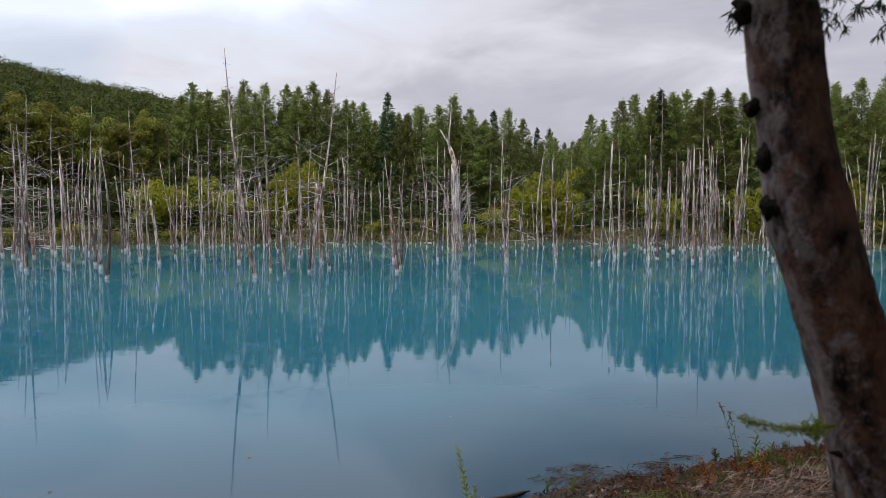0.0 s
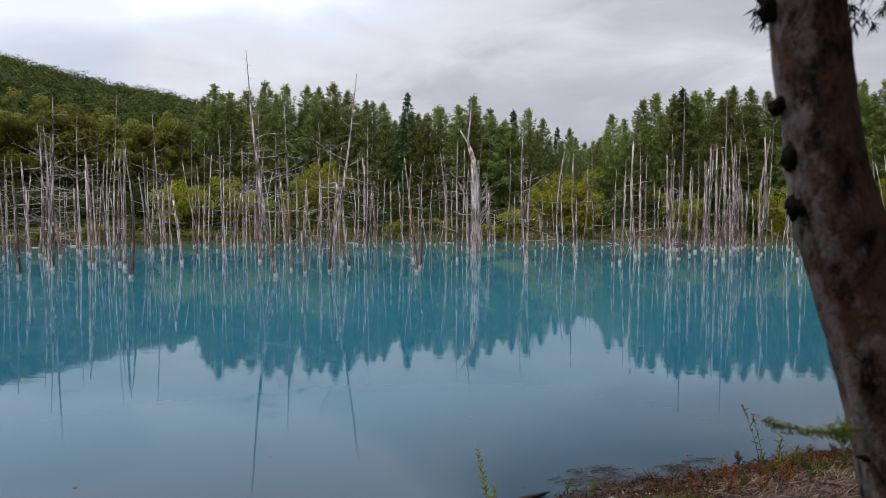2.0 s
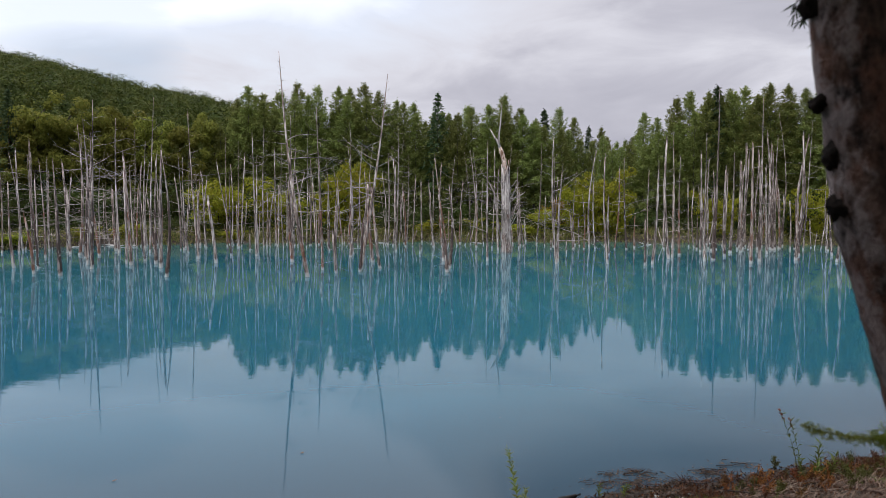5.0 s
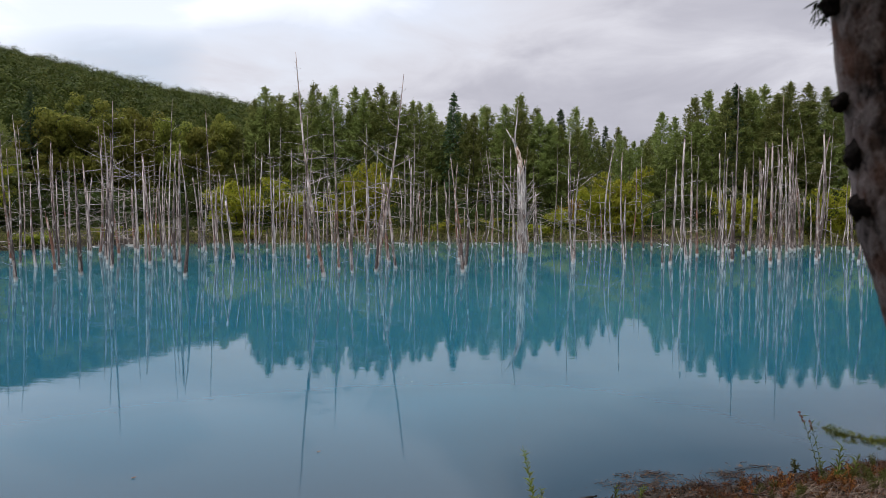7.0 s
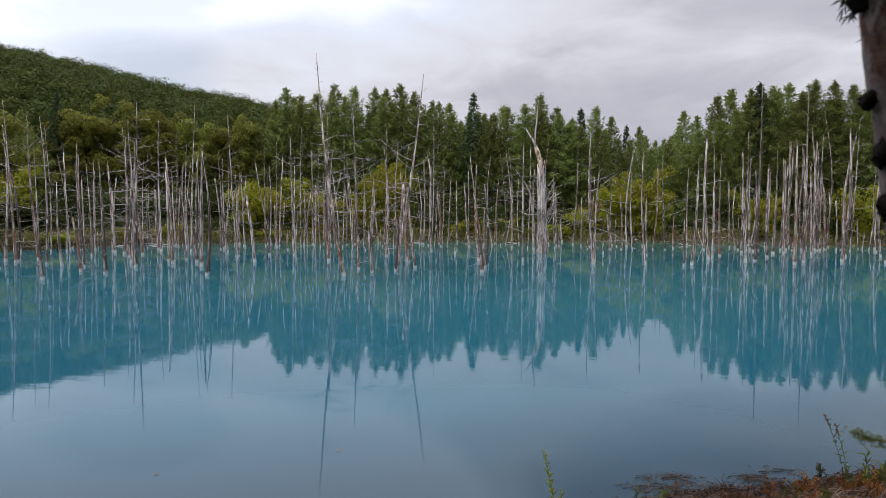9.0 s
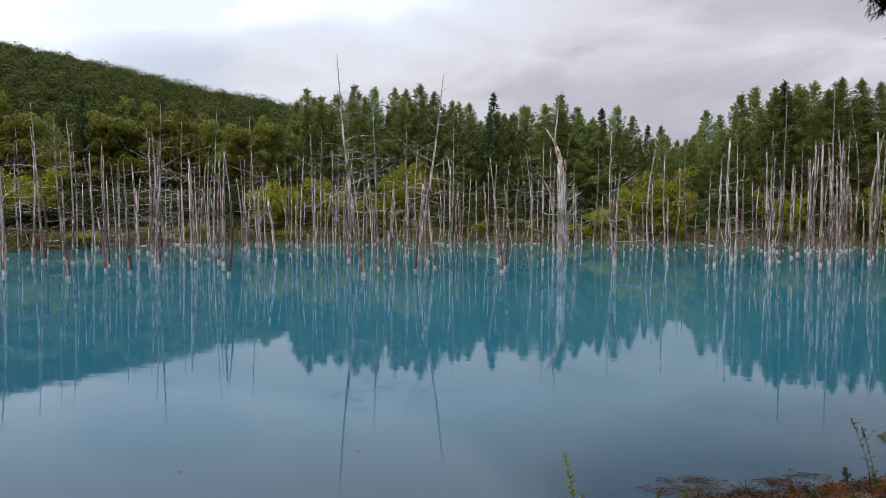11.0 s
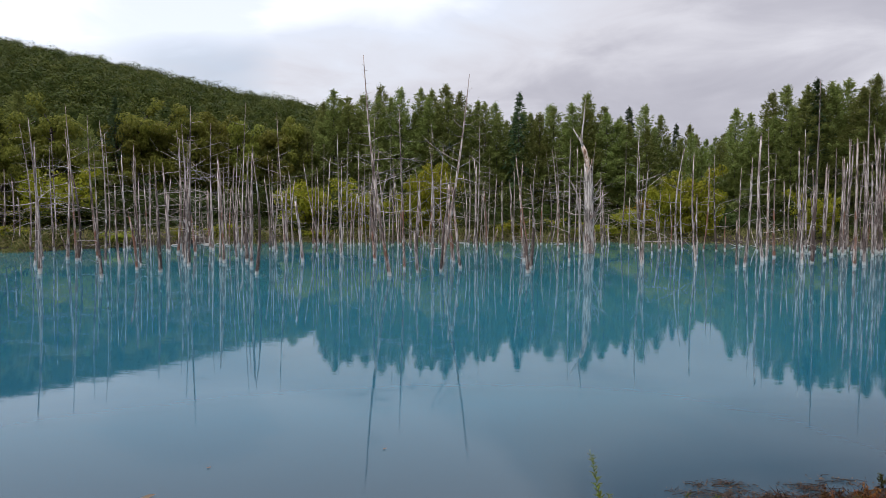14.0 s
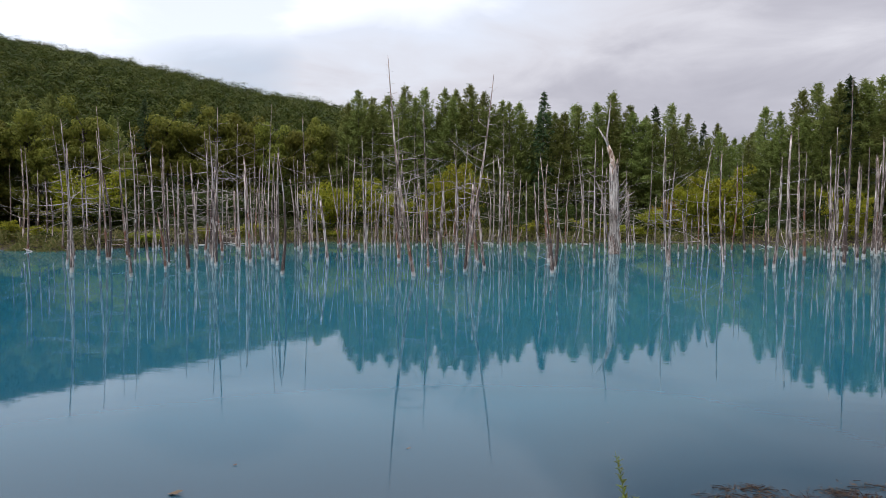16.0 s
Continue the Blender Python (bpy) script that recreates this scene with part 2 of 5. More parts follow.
# bark of the near tree: dark plates, paler lichen and bare reddish patches
near_bark, nt, b = material("near_tree_bark", 0.88)
plate = noise_at(nt, 9, 7, 0.66, (1.5, 1.5, 0.85))
blotch = noise_at(nt, 4.2, 4, 0.6)
lichen = noise_at(nt, 11, 6, 0.66, (1.3, 1.3, 0.75))
col = ramp(nt, plate, (0.36, (0.014, 0.009, 0.0075)), (0.50, (0.070, 0.042, 0.033)), (0.64, (0.140, 0.090, 0.074)))
col = blend(nt, ramp(nt, blotch, (0.48, (0, 0, 0)), (0.62, (0.6, 0.6, 0.6))), col, (0.170, 0.075, 0.048))
# lichen kept to the side facing the water, pale to paint its light too
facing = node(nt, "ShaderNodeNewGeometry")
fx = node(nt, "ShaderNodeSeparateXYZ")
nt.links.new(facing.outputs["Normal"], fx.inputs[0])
lichen_lit = num(nt, "SUBTRACT", lichen, num(nt, "MULTIPLY", num(nt, "ADD", fx.outputs[0], 1.0), 0.19))
col = blend(nt, ramp(nt, lichen_lit, (0.40, (0, 0, 0)), (0.54, (0.75, 0.75, 0.75))), col, blend(nt, plate, (0.06, 0.046, 0.044), (0.46, 0.385, 0.375)))
crack = ramp(nt, plate, (0.33, (0.2, 0.2, 0.2)), (0.42, (1, 1, 1)))
col = blend(nt, 1.0, col, crack, "MULTIPLY")
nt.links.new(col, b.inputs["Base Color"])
b.inputs["Specular IOR Level"].default_value = 0.2
bump(nt, b, num(nt, "ADD", plate, num(nt, "MULTIPLY", lichen, 0.5)), 1.0, 0.05)

knot_bark, nt, b = material("blackened_knot_bark", 0.95)
pits = noise_at(nt, 38, 6, 0.7)
nt.links.new(ramp(nt, pits, (0.35, (0.003, 0.0025, 0.002)), (0.65, (0.030, 0.022, 0.019))), b.inputs["Base Color"])
b.inputs["Specular IOR Level"].default_value = 0.1
bump(nt, b, pits, 1.0, 0.02)

# milky turquoise pond: coloured body under a smooth reflecting face, long low ripples
pond_mat, nt, b = material("turquoise_pond_water", 0.026)
b.inputs["IOR"].default_value = 1.333
broad = noise_at(nt, 0.055, 3, 0.5, (1, 1.6, 1))
geo = node(nt, "ShaderNodeNewGeometry")
gz = node(nt, "ShaderNodeSeparateXYZ")
nt.links.new(geo.outputs["Position"], gz.inputs[0])
col = ramp(nt, broad, (0.35, (0.020, 0.138, 0.186)), (0.65, (0.026, 0.158, 0.210)))
shallow = node(nt, "ShaderNodeMapRange")
for k, val in (("From Min", 46.0), ("From Max", 66.0), ("To Min", 0.0), ("To Max", 0.8)):
    shallow.inputs[k].default_value = val
nt.links.new(num(nt, "ADD", gz.outputs[1], num(nt, "MULTIPLY", broad, 8.0)), shallow.inputs["Value"])
col = blend(nt, shallow.outputs[0], col, (0.045, 0.180, 0.165))
# body colour turns a darker, deeper blue towards the near side
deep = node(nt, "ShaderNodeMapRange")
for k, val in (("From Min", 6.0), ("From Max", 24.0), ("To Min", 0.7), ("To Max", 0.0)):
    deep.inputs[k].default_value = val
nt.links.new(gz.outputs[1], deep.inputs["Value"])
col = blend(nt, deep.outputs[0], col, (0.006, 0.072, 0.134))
# silt stirred up close to the near bank
silt = node(nt, "ShaderNodeMapRange")
for k, val in (("From Min", 0.0), ("From Max", 4.5), ("To Min", 0.8), ("To Max", 0.0)):
    silt.inputs[k].default_value = val
edge = num(nt, "SUBTRACT", num(nt, "SUBTRACT", gz.outputs[1], num(nt, "MULTIPLY", gz.outputs[0], 0.46)), 6.1)
nt.links.new(num(nt, "ADD", edge, num(nt, "MULTIPLY", broad, 0.6)), silt.inputs["Value"])
col = blend(nt, silt.outputs[0], col, (0.040, 0.062, 0.080))
nt.links.new(col, b.inputs["Base Color"])
ripple = noise_at(nt, 2.6, 2, 0.5, (0.30, 1.0, 1.0))
swell = noise_at(nt, 0.25, 2, 0.5, (0.3, 1.0, 1.0))
shiver = noise_at(nt, 9.0, 2, 0.5, (0.55, 1.0, 1.0))
bump(nt, b, num(nt, "ADD", num(nt, "MULTIPLY", shiver, 0.10), num(nt, "ADD", num(nt, "MULTIPLY", ripple, 0.34), swell)), 0.10, 0.03)

# ground: mud and litter by the water, grass and dark forest floor behind
soil, nt, b = material("bank_soil_and_forest_floor", 0.95)
b.inputs["Specular IOR Level"].default_value = 0.1
grain = noise_at(nt, 14, 8, 0.65)
patchy = noise_at(nt, 0.35, 5, 0.6)
col = ramp(nt, grain, (0.34, (0.022, 0.017, 0.014)), (0.52, (0.068, 0.053, 0.043)), (0.70, (0.160, 0.128, 0.104)))
col = blend(nt, ramp(nt, patchy, (0.46, (0, 0, 0)), (0.58, (0.8, 0.8, 0.8))), col, (0.048, 0.036, 0.024))
place_of = node(nt, "ShaderNodeNewGeometry")
py = node(nt, "ShaderNodeSeparateXYZ")
nt.links.new(place_of.outputs["Position"], py.inputs[0])
wooded = node(nt, "ShaderNodeMapRange")
for k, val in (("From Min", 70.0), ("From Max", 80.0), ("To Min", 0.0), ("To Max", 1.0)):
    wooded.inputs[k].default_value = val
dist = node(nt, "ShaderNodeVectorMath")
dist.operation = "LENGTH"
nt.links.new(place_of.outputs["Position"], dist.inputs[0])
nt.links.new(dist.outputs["Value"], wooded.inputs["Value"])
col = blend(nt, wooded.outputs[0], col, ramp(nt, grain, (0.35, (0.016, 0.024, 0.008)), (0.65, (0.050, 0.065, 0.020))))
nt.links.new(col, b.inputs["Base Color"])
bump(nt, b, grain, 0.8, 0.03)

petal_white, nt, b = material("pale_stone", 0.8)
nt.links.new(ramp(nt, noise_at(nt, 30, 4), (0.3, (0.18, 0.175, 0.16)), (0.7, (0.50, 0.49, 0.45))), b.inputs["Base Color"])


# ---------------------------------------------------------------- mesh helpers
def mesh_of(name, verts, faces, mat, smooth=False):
    me = bpy.data.meshes.new(name)
    me.from_pydata([tuple(p) for p in verts], [], [tuple(q) for q in faces])
    if smooth:
        me.polygons.foreach_set("use_smooth", [True] * len(me.polygons))
    me.materials.append(mat)
    return me


def quads_mesh(name, V, mat):
    """A mesh of loose leaves with k corners each from an array (n, k, 3)."""
    n, k = len(V), V.shape[1]
    me = bpy.data.meshes.new(name)
    me.vertices.add(k * n)
    me.vertices.foreach_set("co", np.asarray(V, dtype=np.float32).ravel())
    me.loops.add(k * n)
    me.loops.foreach_set("vertex_index", np.arange(k * n, dtype=np.int32))
    me.polygons.add(n)
    me.polygons.foreach_set("loop_start", np.arange(0, k * n, k, dtype=np.int32))
    me.update(calc_edges=True)
    me.materials.append(mat)
    return me


def part(name, me, parent, label=""):
    ob = new(name, me)
    ob.parent = parent
    return tagged(ob, label)


def thing(name, x, y, z, label, category, group="", kind=""):
    e = new(name)
    e.location = (x, y, z)
    return tagged(e, label, category, group, kind)


class Shape:
    """Collects tubes into one mesh."""

    def __init__(self):
        self.v, self.f = [], []

    def tube(self, path, radii, sides=6, cap=True, rough=0.0, rng=None):
        path = np.asarray(path, float)
        base = len(self.v)
        n = len(path)
        for i in range(n):
            d = path[min(i + 1, n - 1)] - path[max(i - 1, 0)]
            d = d / (np.linalg.norm(d) + 1e-9)
            ref = np.array([1.0, 0, 0]) if abs(d[0]) < 0.8 else np.array([0, 1.0, 0])
            u = np.cross(d, ref)
            u /= np.linalg.norm(u)
            w = np.cross(d, u)
            for k in range(sides):
                a = 2 * math.pi * k / sides
                r = radii[i] * (1 + (rng.uniform(-rough, rough) if rough else 0))
                self.v.append(path[i] + r * (math.cos(a) * u + math.sin(a) * w))
        for i in range(n - 1):
            for k in range(sides):
                a, c = base + i * sides + k, base + i * sides + (k + 1) % sides
                self.f.append((a, c, c + sides, a + sides))
        if cap:
            self.f.append(tuple(base + (n - 1) * sides + k for k in range(sides)))
            self.f.append(tuple(base + k for k in reversed(range(sides))))

    def mesh(self, name, mat, smooth=True):
        return mesh_of(name, self.v, self.f, mat, smooth)


def leaves(rng, centres, length, width, droop=0.0, upright=0.0, spear=False, outward=None):
    """Diamond leaves, or three-cornered spears, round the given centres."""
    n = len(centres)
    a = rng.normal(size=(n, 3))
    a[:, 2] = a[:, 2] * (1 - droop * 0.5) - droop + upright
    a /= np.linalg.norm(a, axis=1)[:, None] + 1e-9
    if outward is not None:
        o2 = outward + rng.normal(0, 0.45, (n, 3))
        o2 /= np.linalg.norm(o2, axis=1)[:, None] + 1e-9
        a -= o2 * np.sum(a * o2, axis=1)[:, None]
        a /= np.linalg.norm(a, axis=1)[:, None] + 1e-9
        b2 = np.cross(a, o2)
    else:
        b2 = np.cross(a, rng.normal(size=(n, 3)))
    b2 /= np.linalg.norm(b2, axis=1)[:, None] + 1e-9
    s = rng.uniform(0.6, 1.35, n)[:, None]
    a, b2 = a * s * length, b2 * s * width
    if spear:
        return np.stack([centres - a + b2 * 0.8, centres - a - b2 * 0.8, centres + a], 1)
    return np.stack([centres - a, centres + b2 * 0.9, centres + a, centres - b2], 1)


# ---------------------------------------------------------------- ground and water
FAR_X = [-140, -95, -60, -44, -38, -35.5, -33.5, -27, -20, 0, 13, 28, 36, 45, 60, 90]
FAR_Y = [16, 26, 34, 38.5, 41, 45, 54, 57.5, 61, 65, 66, 62, 55, 46, 30, 10]
NEAR_X = [-140, -40, -8, -1, 0.1, 0.5, 1.1, 1.9, 2.7, 3.6, 4.7, 7, 30, 90]
NEAR_Y = [10, 2, 4.4, 5.8, 6.12, 6.52, 6.82, 7.12, 7.42, 7.86, 8.12, 8.6, 10.5, 12]
HILL_AZ = [-180, -80, -47, -38, -31, -23, -16, -8, 0, 180]
HILL_UP = [20, 66, 57, 52.5, 46.5, 40, 31.5, 14, 0, 0]


def ground_height(x, y):
    """Height of the ground: pond bed, banks, the shore and the wooded hill."""
    inside = np.minimum(np.interp(x, FAR_X, FAR_Y) + 1.2 * np.sin(x * 0.7) + 0.7 * np.sin(x * 1.9 + 1) - y, y - np.interp(x, NEAR_X, NEAR_Y) - 0.10 * np.sin(x * 5) - 0.05 * np.sin(x * 13 + 1))
    near = y < 25
    out = -inside
    bank = np.where(near, 0.07 * np.clip(out, 0, 0.4) + 0.32 * np.clip(out - 0.4, 0, 3.0) + 0.10 * np.clip(out - 3.4, 0, 3), 0.13 * np.clip(out, 0, 5) + 0.02 * np.clip(out - 5, 0, 60))
    z = np.where(out > 0, bank, np.maximum(-1.6, 0.32 * out))
    r, az = np.hypot(x, y), np.degrees(np.arctan2(x, y))
    s = np.clip((r - 100) / 200, 0, 1)
    return z + np.interp(az, HILL_AZ, HILL_UP) * s * s * (3 - 2 * s)


def ground_z(x, y):
    return float(ground_height(np.array([x]), np.array([y]))[0])


def steps(*spans):
    out = []
    for a, c, d in spans:
        out += list(np.arange(a, c, d))
    return np.array(out + [spans[-1][1]])


gx = steps((-2500, -400, 150), (-400, -100, 12), (-100, -12, 2.0), (-12, -1, 0.5), (-1, 9, 0.12), (9, 60, 2.0), (60, 400, 14), (400, 2500, 150))
gy = steps((-2500, -200, 200), (-200, -20, 15), (-20, 2, 1.5), (2, 10, 0.12), (10, 44, 4), (44, 90, 1.2), (90, 400, 12), (400, 2500, 150))
GX, GY = np.meshgrid(gx, gy)
GZ = ground_height(GX, GY)
soft = np.random.default_rng(1)
GZ = GZ + np.where((GY < 12) & (GX > -2) & (GX < 10), soft.normal(0, 0.012, GZ.shape), 0)
nx, ny = len(gx), len(gy)
gv = np.stack([GX, GY, GZ], -1).reshape(-1, 3)
gf = [(j * nx + i, j * nx + i + 1, (j + 1) * nx + i + 1, (j + 1) * nx + i) for j in range(ny - 1) for i in range(nx - 1)]
tagged(new("ground", mesh_of("ground", gv, gf, soil, True)), "brown muddy bank and dark forest floor round the pond", "ground", kind="structure")
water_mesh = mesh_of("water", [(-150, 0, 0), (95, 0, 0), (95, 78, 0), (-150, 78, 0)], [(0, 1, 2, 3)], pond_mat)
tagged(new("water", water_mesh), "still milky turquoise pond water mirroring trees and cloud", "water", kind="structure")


# ---------------------------------------------------------------- living trees
def sprays(rng, at, along, length, width, droop):
    """Flat needle sprays: three-cornered, lying along their bough with the broad side up."""
    n = len(at)
    a = along + rng.normal(0, 0.34, (n, 3))
    a[:, 2] -= droop
    a /= np.linalg.norm(a, axis=1)[:, None] + 1e-9
    up = np.array([0, 0, 1.0]) + rng.normal(0, 0.75, (n, 3))
    w = np.cross(a, up)
    w /= np.linalg.norm(w, axis=1)[:, None] + 1e-9
    k = rng.uniform(0.6, 1.4, n)[:, None]
    return np.stack([at - a * k * length + w * k * width, at - a * k * length - w * k * width, at + a * k * length], 1)


def larch_variant(seed, spruce=False, dense=1.0):
    """Trunk and crown meshes of a conifer 10 m high, for scaling: whorls of boughs, each a flat feathery fan."""
    rng = np.random.default_rng(seed)
    H = 10.0
    sh = Shape()
    bend = rng.uniform(-0.14, 0.14, 2)
    zs = np.linspace(0, H, 8)
    sh.tube([(bend[0] * (z / H) ** 2, bend[1] * (z / H) ** 2, z) for z in zs], [0.10 * (1 - z / H) + 0.006 for z in zs], 6)
    at, along = [], []
    low = rng.uniform(0.12, 0.24) if not spruce else 0.06
    nb = 130
    widest = rng.uniform(3.5, 4.4) if not spruce else 2.7
    shape = rng.uniform(0.74, 0.92) if not spruce else 0.95
    heavy = rng.uniform(0, 6.28)
    for i in range(nb):
        u = low + (0.985 - low) * ((i + rng.uniform(0, 1)) / nb) ** 0.9
        prof = min(1.0, (u - low) * 3.5 + 0.55) * (1 - u) ** shape
        az = i * 2.4 + rng.uniform(-0.5, 0.5)
        L = (widest * prof * rng.uniform(0.55, 1.2) + 0.16) * (1 + 0.16 * math.cos(az - heavy))
        el = rng.uniform(-0.05, 0.35) + 0.45 * u if not spruce else rng.uniform(-0.25, 0.05) + 0.3 * u
        d = np.array([math.cos(az) * math.cos(el), math.sin(az) * math.cos(el), math.sin(el)])
        side = np.array([-math.sin(az), math.cos(az), 0.0])
        start = np.array([bend[0] * u * u, bend[1] * u * u, u * H])
        sag = rng.uniform(0.12, 0.34)
        if i % 4 == 0:
            ts = np.linspace(0, 1, 5)
            sh.tube([start + d * L * t + np.array([0, 0, -sag * L * t * t]) for t in ts], [0.020 * (1 - t * 0.8) * (1.3 - u) for t in ts], 3, cap=False)
        k = max(8, int((10 + 26 * L) * dense))
        t = rng.uniform(0.10, 1.05, k) ** 0.8
        fan = (0.05 + 0.34 * L * np.clip(1.1 - t, 0.08, 1)) * rng.uniform(-1, 1, k)
        at.append(start + d * (L * t)[:, None] + side * fan[:, None] + np.stack([np.zeros(k), np.zeros(k), -sag * L * t * t - 0.25 * np.abs(fan) + rng.normal(0, 0.12, k)], 1))
        along.append(d + side * (np.sign(fan) * rng.uniform(0.1, 0.9, k))[:, None])
    k = 26
    at.append(np.stack([rng.normal(bend[0], 0.04, k), rng.normal(bend[1], 0.04, k), rng.uniform(H * 0.93, H * 1.0, k)], 1))
    along.append(np.tile([0, 0, 1.2], (k, 1)))
    big = 1.0 / math.sqrt(dense)
    q = sprays(rng, np.concatenate(at), np.concatenate(along), (0.15 if not spruce else 0.13) * big, (0.036 if not spruce else 0.044) * big, 0.22 if not spruce else 0.3)
    return sh.mesh("trunk", live_bark), quads_mesh("crown", q, spruce_green if spruce else larch_green), H, 2 * widest


def broad_variant(seed, mat, leaf=0.11, stems=1, H=10.0, girth=3.2, n=5200):
    """Trunk with limbs and a crown of leaf clumps of a broadleaf tree or bush, H high and 2 * girth wide."""
    rng = np.random.default_rng(seed)
    sh = Shape()
    cents, outs = [], []
    tips = []
    for s in range(stems):
        az0 = rng.uniform(0, 6.28)
        tilt = 0.0 if stems == 1 else rng.uniform(0.15, 0.75)
        d0 = np.array([math.cos(az0) * tilt, math.sin(az0) * tilt, 1.0])
        hh = H * (0.75 if stems == 1 else rng.uniform(0.5, 0.85))
        ts = np.linspace(0, 1, 6)
        path = [d0 * hh * t + np.array([rng.normal(0, 0.03 * H * t), rng.normal(0, 0.03 * H * t), 0]) for t in ts]
        sh.tube(path, [(0.018 if stems == 1 else 0.012) * H * (1 - 0.8 * t) for t in ts], 5)
        for _ in range(44 if stems == 1 else 8):
            u = rng.uniform(0.10 if stems == 1 else 0.1, 1.0)
            p0 = path[0] + (path[-1] - path[0]) * u
            az, el = rng.uniform(0, 6.28), rng.uniform(0.1, 1.1)
            L = girth * rng.uniform(0.45, 1.0) * (1 - 0.55 * abs(u - 0.45)) * (1 if stems == 1 else 0.7)
            d = np.array([math.cos(az) * math.cos(el), math.sin(az) * math.cos(el), math.sin(el)])
            sh.tube([p0, p0 + d * L * 0.5, p0 + d * L], [0.006 * H, 0.004 * H, 0.001 * H], 3, cap=False)
            tips += [p0 + d * L, p0 + d * L * 0.6]
        tips.append(path[-1])
    tips = np.array(tips)
    k = n // len(tips)
    for p in tips:
        r = (0.23 if stems == 1 else 0.27) * girth * rng.uniform(0.5, 1.2)
        v = rng.normal(size=(k, 3))
        v /= np.linalg.norm(v, axis=1)[:, None]
        c = p + v * (r * rng.uniform(0.35, 1.0, k) ** 0.5)[:, None] * np.array([1, 1, 0.75])
        cents.append(c)
        outs.append(v + (0, 0, 0.25))
    c, o3 = np.concatenate(cents), np.concatenate(outs)
    o3 = o3[c[:, 2] > 0.02 * H]
    c = c[c[:, 2] > 0.02 * H]
    tall = float(np.percentile(c[:, 2], 99.5))
    across = float(np.percentile(c[:, 0], 98) - np.percentile(c[:, 0], 2))
    return sh.mesh("trunk", live_bark), quads_mesh("crown", leaves(rng, c, leaf * 1.1, leaf * 0.75, spear=True, outward=o3 * 1.5), mat), tall, across


LARCHES = [larch_variant(s) for s in range(11, 17)]
FAR_LARCHES = [larch_variant(s, False, 0.25) for s in range(21, 25)]
SPRUCES = [larch_variant(s, True, 0.8) for s in (31, 32)]
ASHES = [broad_variant(s, ash_green, 0.118, n=12500) for s in (41, 42, 43)]
BUSH_Y = [broad_variant(s, bush_yellow, 0.10, 7, 5.0, 2.6, 6000) for s in (51, 52, 53)]
BUSH_G = [broad_variant(s, bush_shaded, 0.105, 5, 3.5, 2.2, 2000) for s in (61, 62, 63)]
BUSH_O = [broad_variant(s, bush_orange, 0.10, 6, 4.0, 2.0, 2200) for s in (71,)]
KINDS = {
    "larch": (LARCHES, "larch_tree", "tall feathery green larch on the far shore", "tree", "living trees behind the pond"),
    "far_larch": (FAR_LARCHES, "larch_tree", "slender green larch deep in the wood, some added unseen near the camera", "tree", "living trees behind the pond"),
    "spruce": (SPRUCES, "spruce_tree", "dark green pointed spruce among the larches", "tree", "living trees behind the pond"),
    "ash": (ASHES, "broadleaf_tree", "round-crowned olive green broadleaf tree on the far shore, some added unseen near the camera", "tree", "living trees behind the pond"),
    "bush_y": (BUSH_Y, "bush", "yellow-green leafy bush at the water's edge", "bush", "bushes on the far shore"),
    "bush_g": (BUSH_G, "bush", "low leafy bush on the far bank, green darkened as shade, some added unseen near the camera", "bush", "bushes on the far shore"),
    "bush_o": (BUSH_O, "bush", "golden bush turning colour at the water's edge", "bush", "bushes on the far shore"),
}
pick = random.Random(4)
EYE_UP = 2.8
WOOD_AZ, WOOD_AT = (-60, -42, -36, -24, 0), (72, 78, 97, 95, 91)


def plant_tree(kind, x, y, top, wide=0.0):
    """A living tree whose crown reaches the height top; wide is the crown's width where it matters."""
    variants, name, label, category, group = KINDS[kind]
    trunk, crown, H, across = pick.choice(variants)
    r = math.hypot(x, y)
    if r > 60 and category == "tree":
        # the wood stands well behind the open shore
        k = (float(np.interp(math.degrees(math.atan2(x, y)), WOOD_AZ, WOOD_AT)) + (r - 70) * 0.55) / r
        x, y, top = x * k, y * k, EYE_UP + (top - EYE_UP) * k
    z = ground_z(x, y) - 0.1
    e = thing(name, x, y, z, label, category, group)
    s = (top - z) / H
    w = wide / across if wide else s * (pick.uniform(0.80, 1.0) if kind == "ash" else pick.uniform(0.78, 1.0)) * ((0.65 if y > 2 else 1.1) if r < 40 else 1.0)
    e.scale = (w, w * pick.uniform(0.9, 1.1), s)
    e.rotation_euler = (0, 0, pick.uniform(0, 6.28))
    part("trunk", trunk, e)
    part("crown", crown, e)
    return e


plant_tree("larch", -25.7, 69.5, 16.0)
plant_tree("larch", -27.4, 71.0, 15.1)
plant_tree("larch", -27.0, 75.4, 16.2)
plant_tree("larch", -25.0, 71.9, 15.7)
plant_tree("larch", -25.7, 80.1, 17.4)
plant_tree("larch", -25.0, 84.5, 19.3)
plant_tree("larch", -18.8, 71.7, 16.3)
plant_tree("larch", -17.0, 74.2, 16.8)
plant_tree("larch", -16.6, 78.4, 17.4)
plant_tree("larch", -14.3, 74.8, 17.2)
plant_tree("larch", -13.1, 77.0, 16.7)
plant_tree("larch", -10.4, 73.4, 15.1)
plant_tree("larch", -9.0, 75.6, 15.1)
plant_tree("spruce", -6.0, 71.9, 15.6)
plant_tree("larch", -4.4, 76.0, 13.3)
plant_tree("larch", -2.9, 78.1, 15.0)
plant_tree("larch", -1.0, 84.1, 13.4)
plant_tree("larch", 1.1, 74.1, 15.6)
plant_tree("larch", 3.2, 76.1, 14.5)
plant_tree("larch", 4.9, 78.0, 13.6)
plant_tree("spruce", 6.7, 87.9, 16.2)
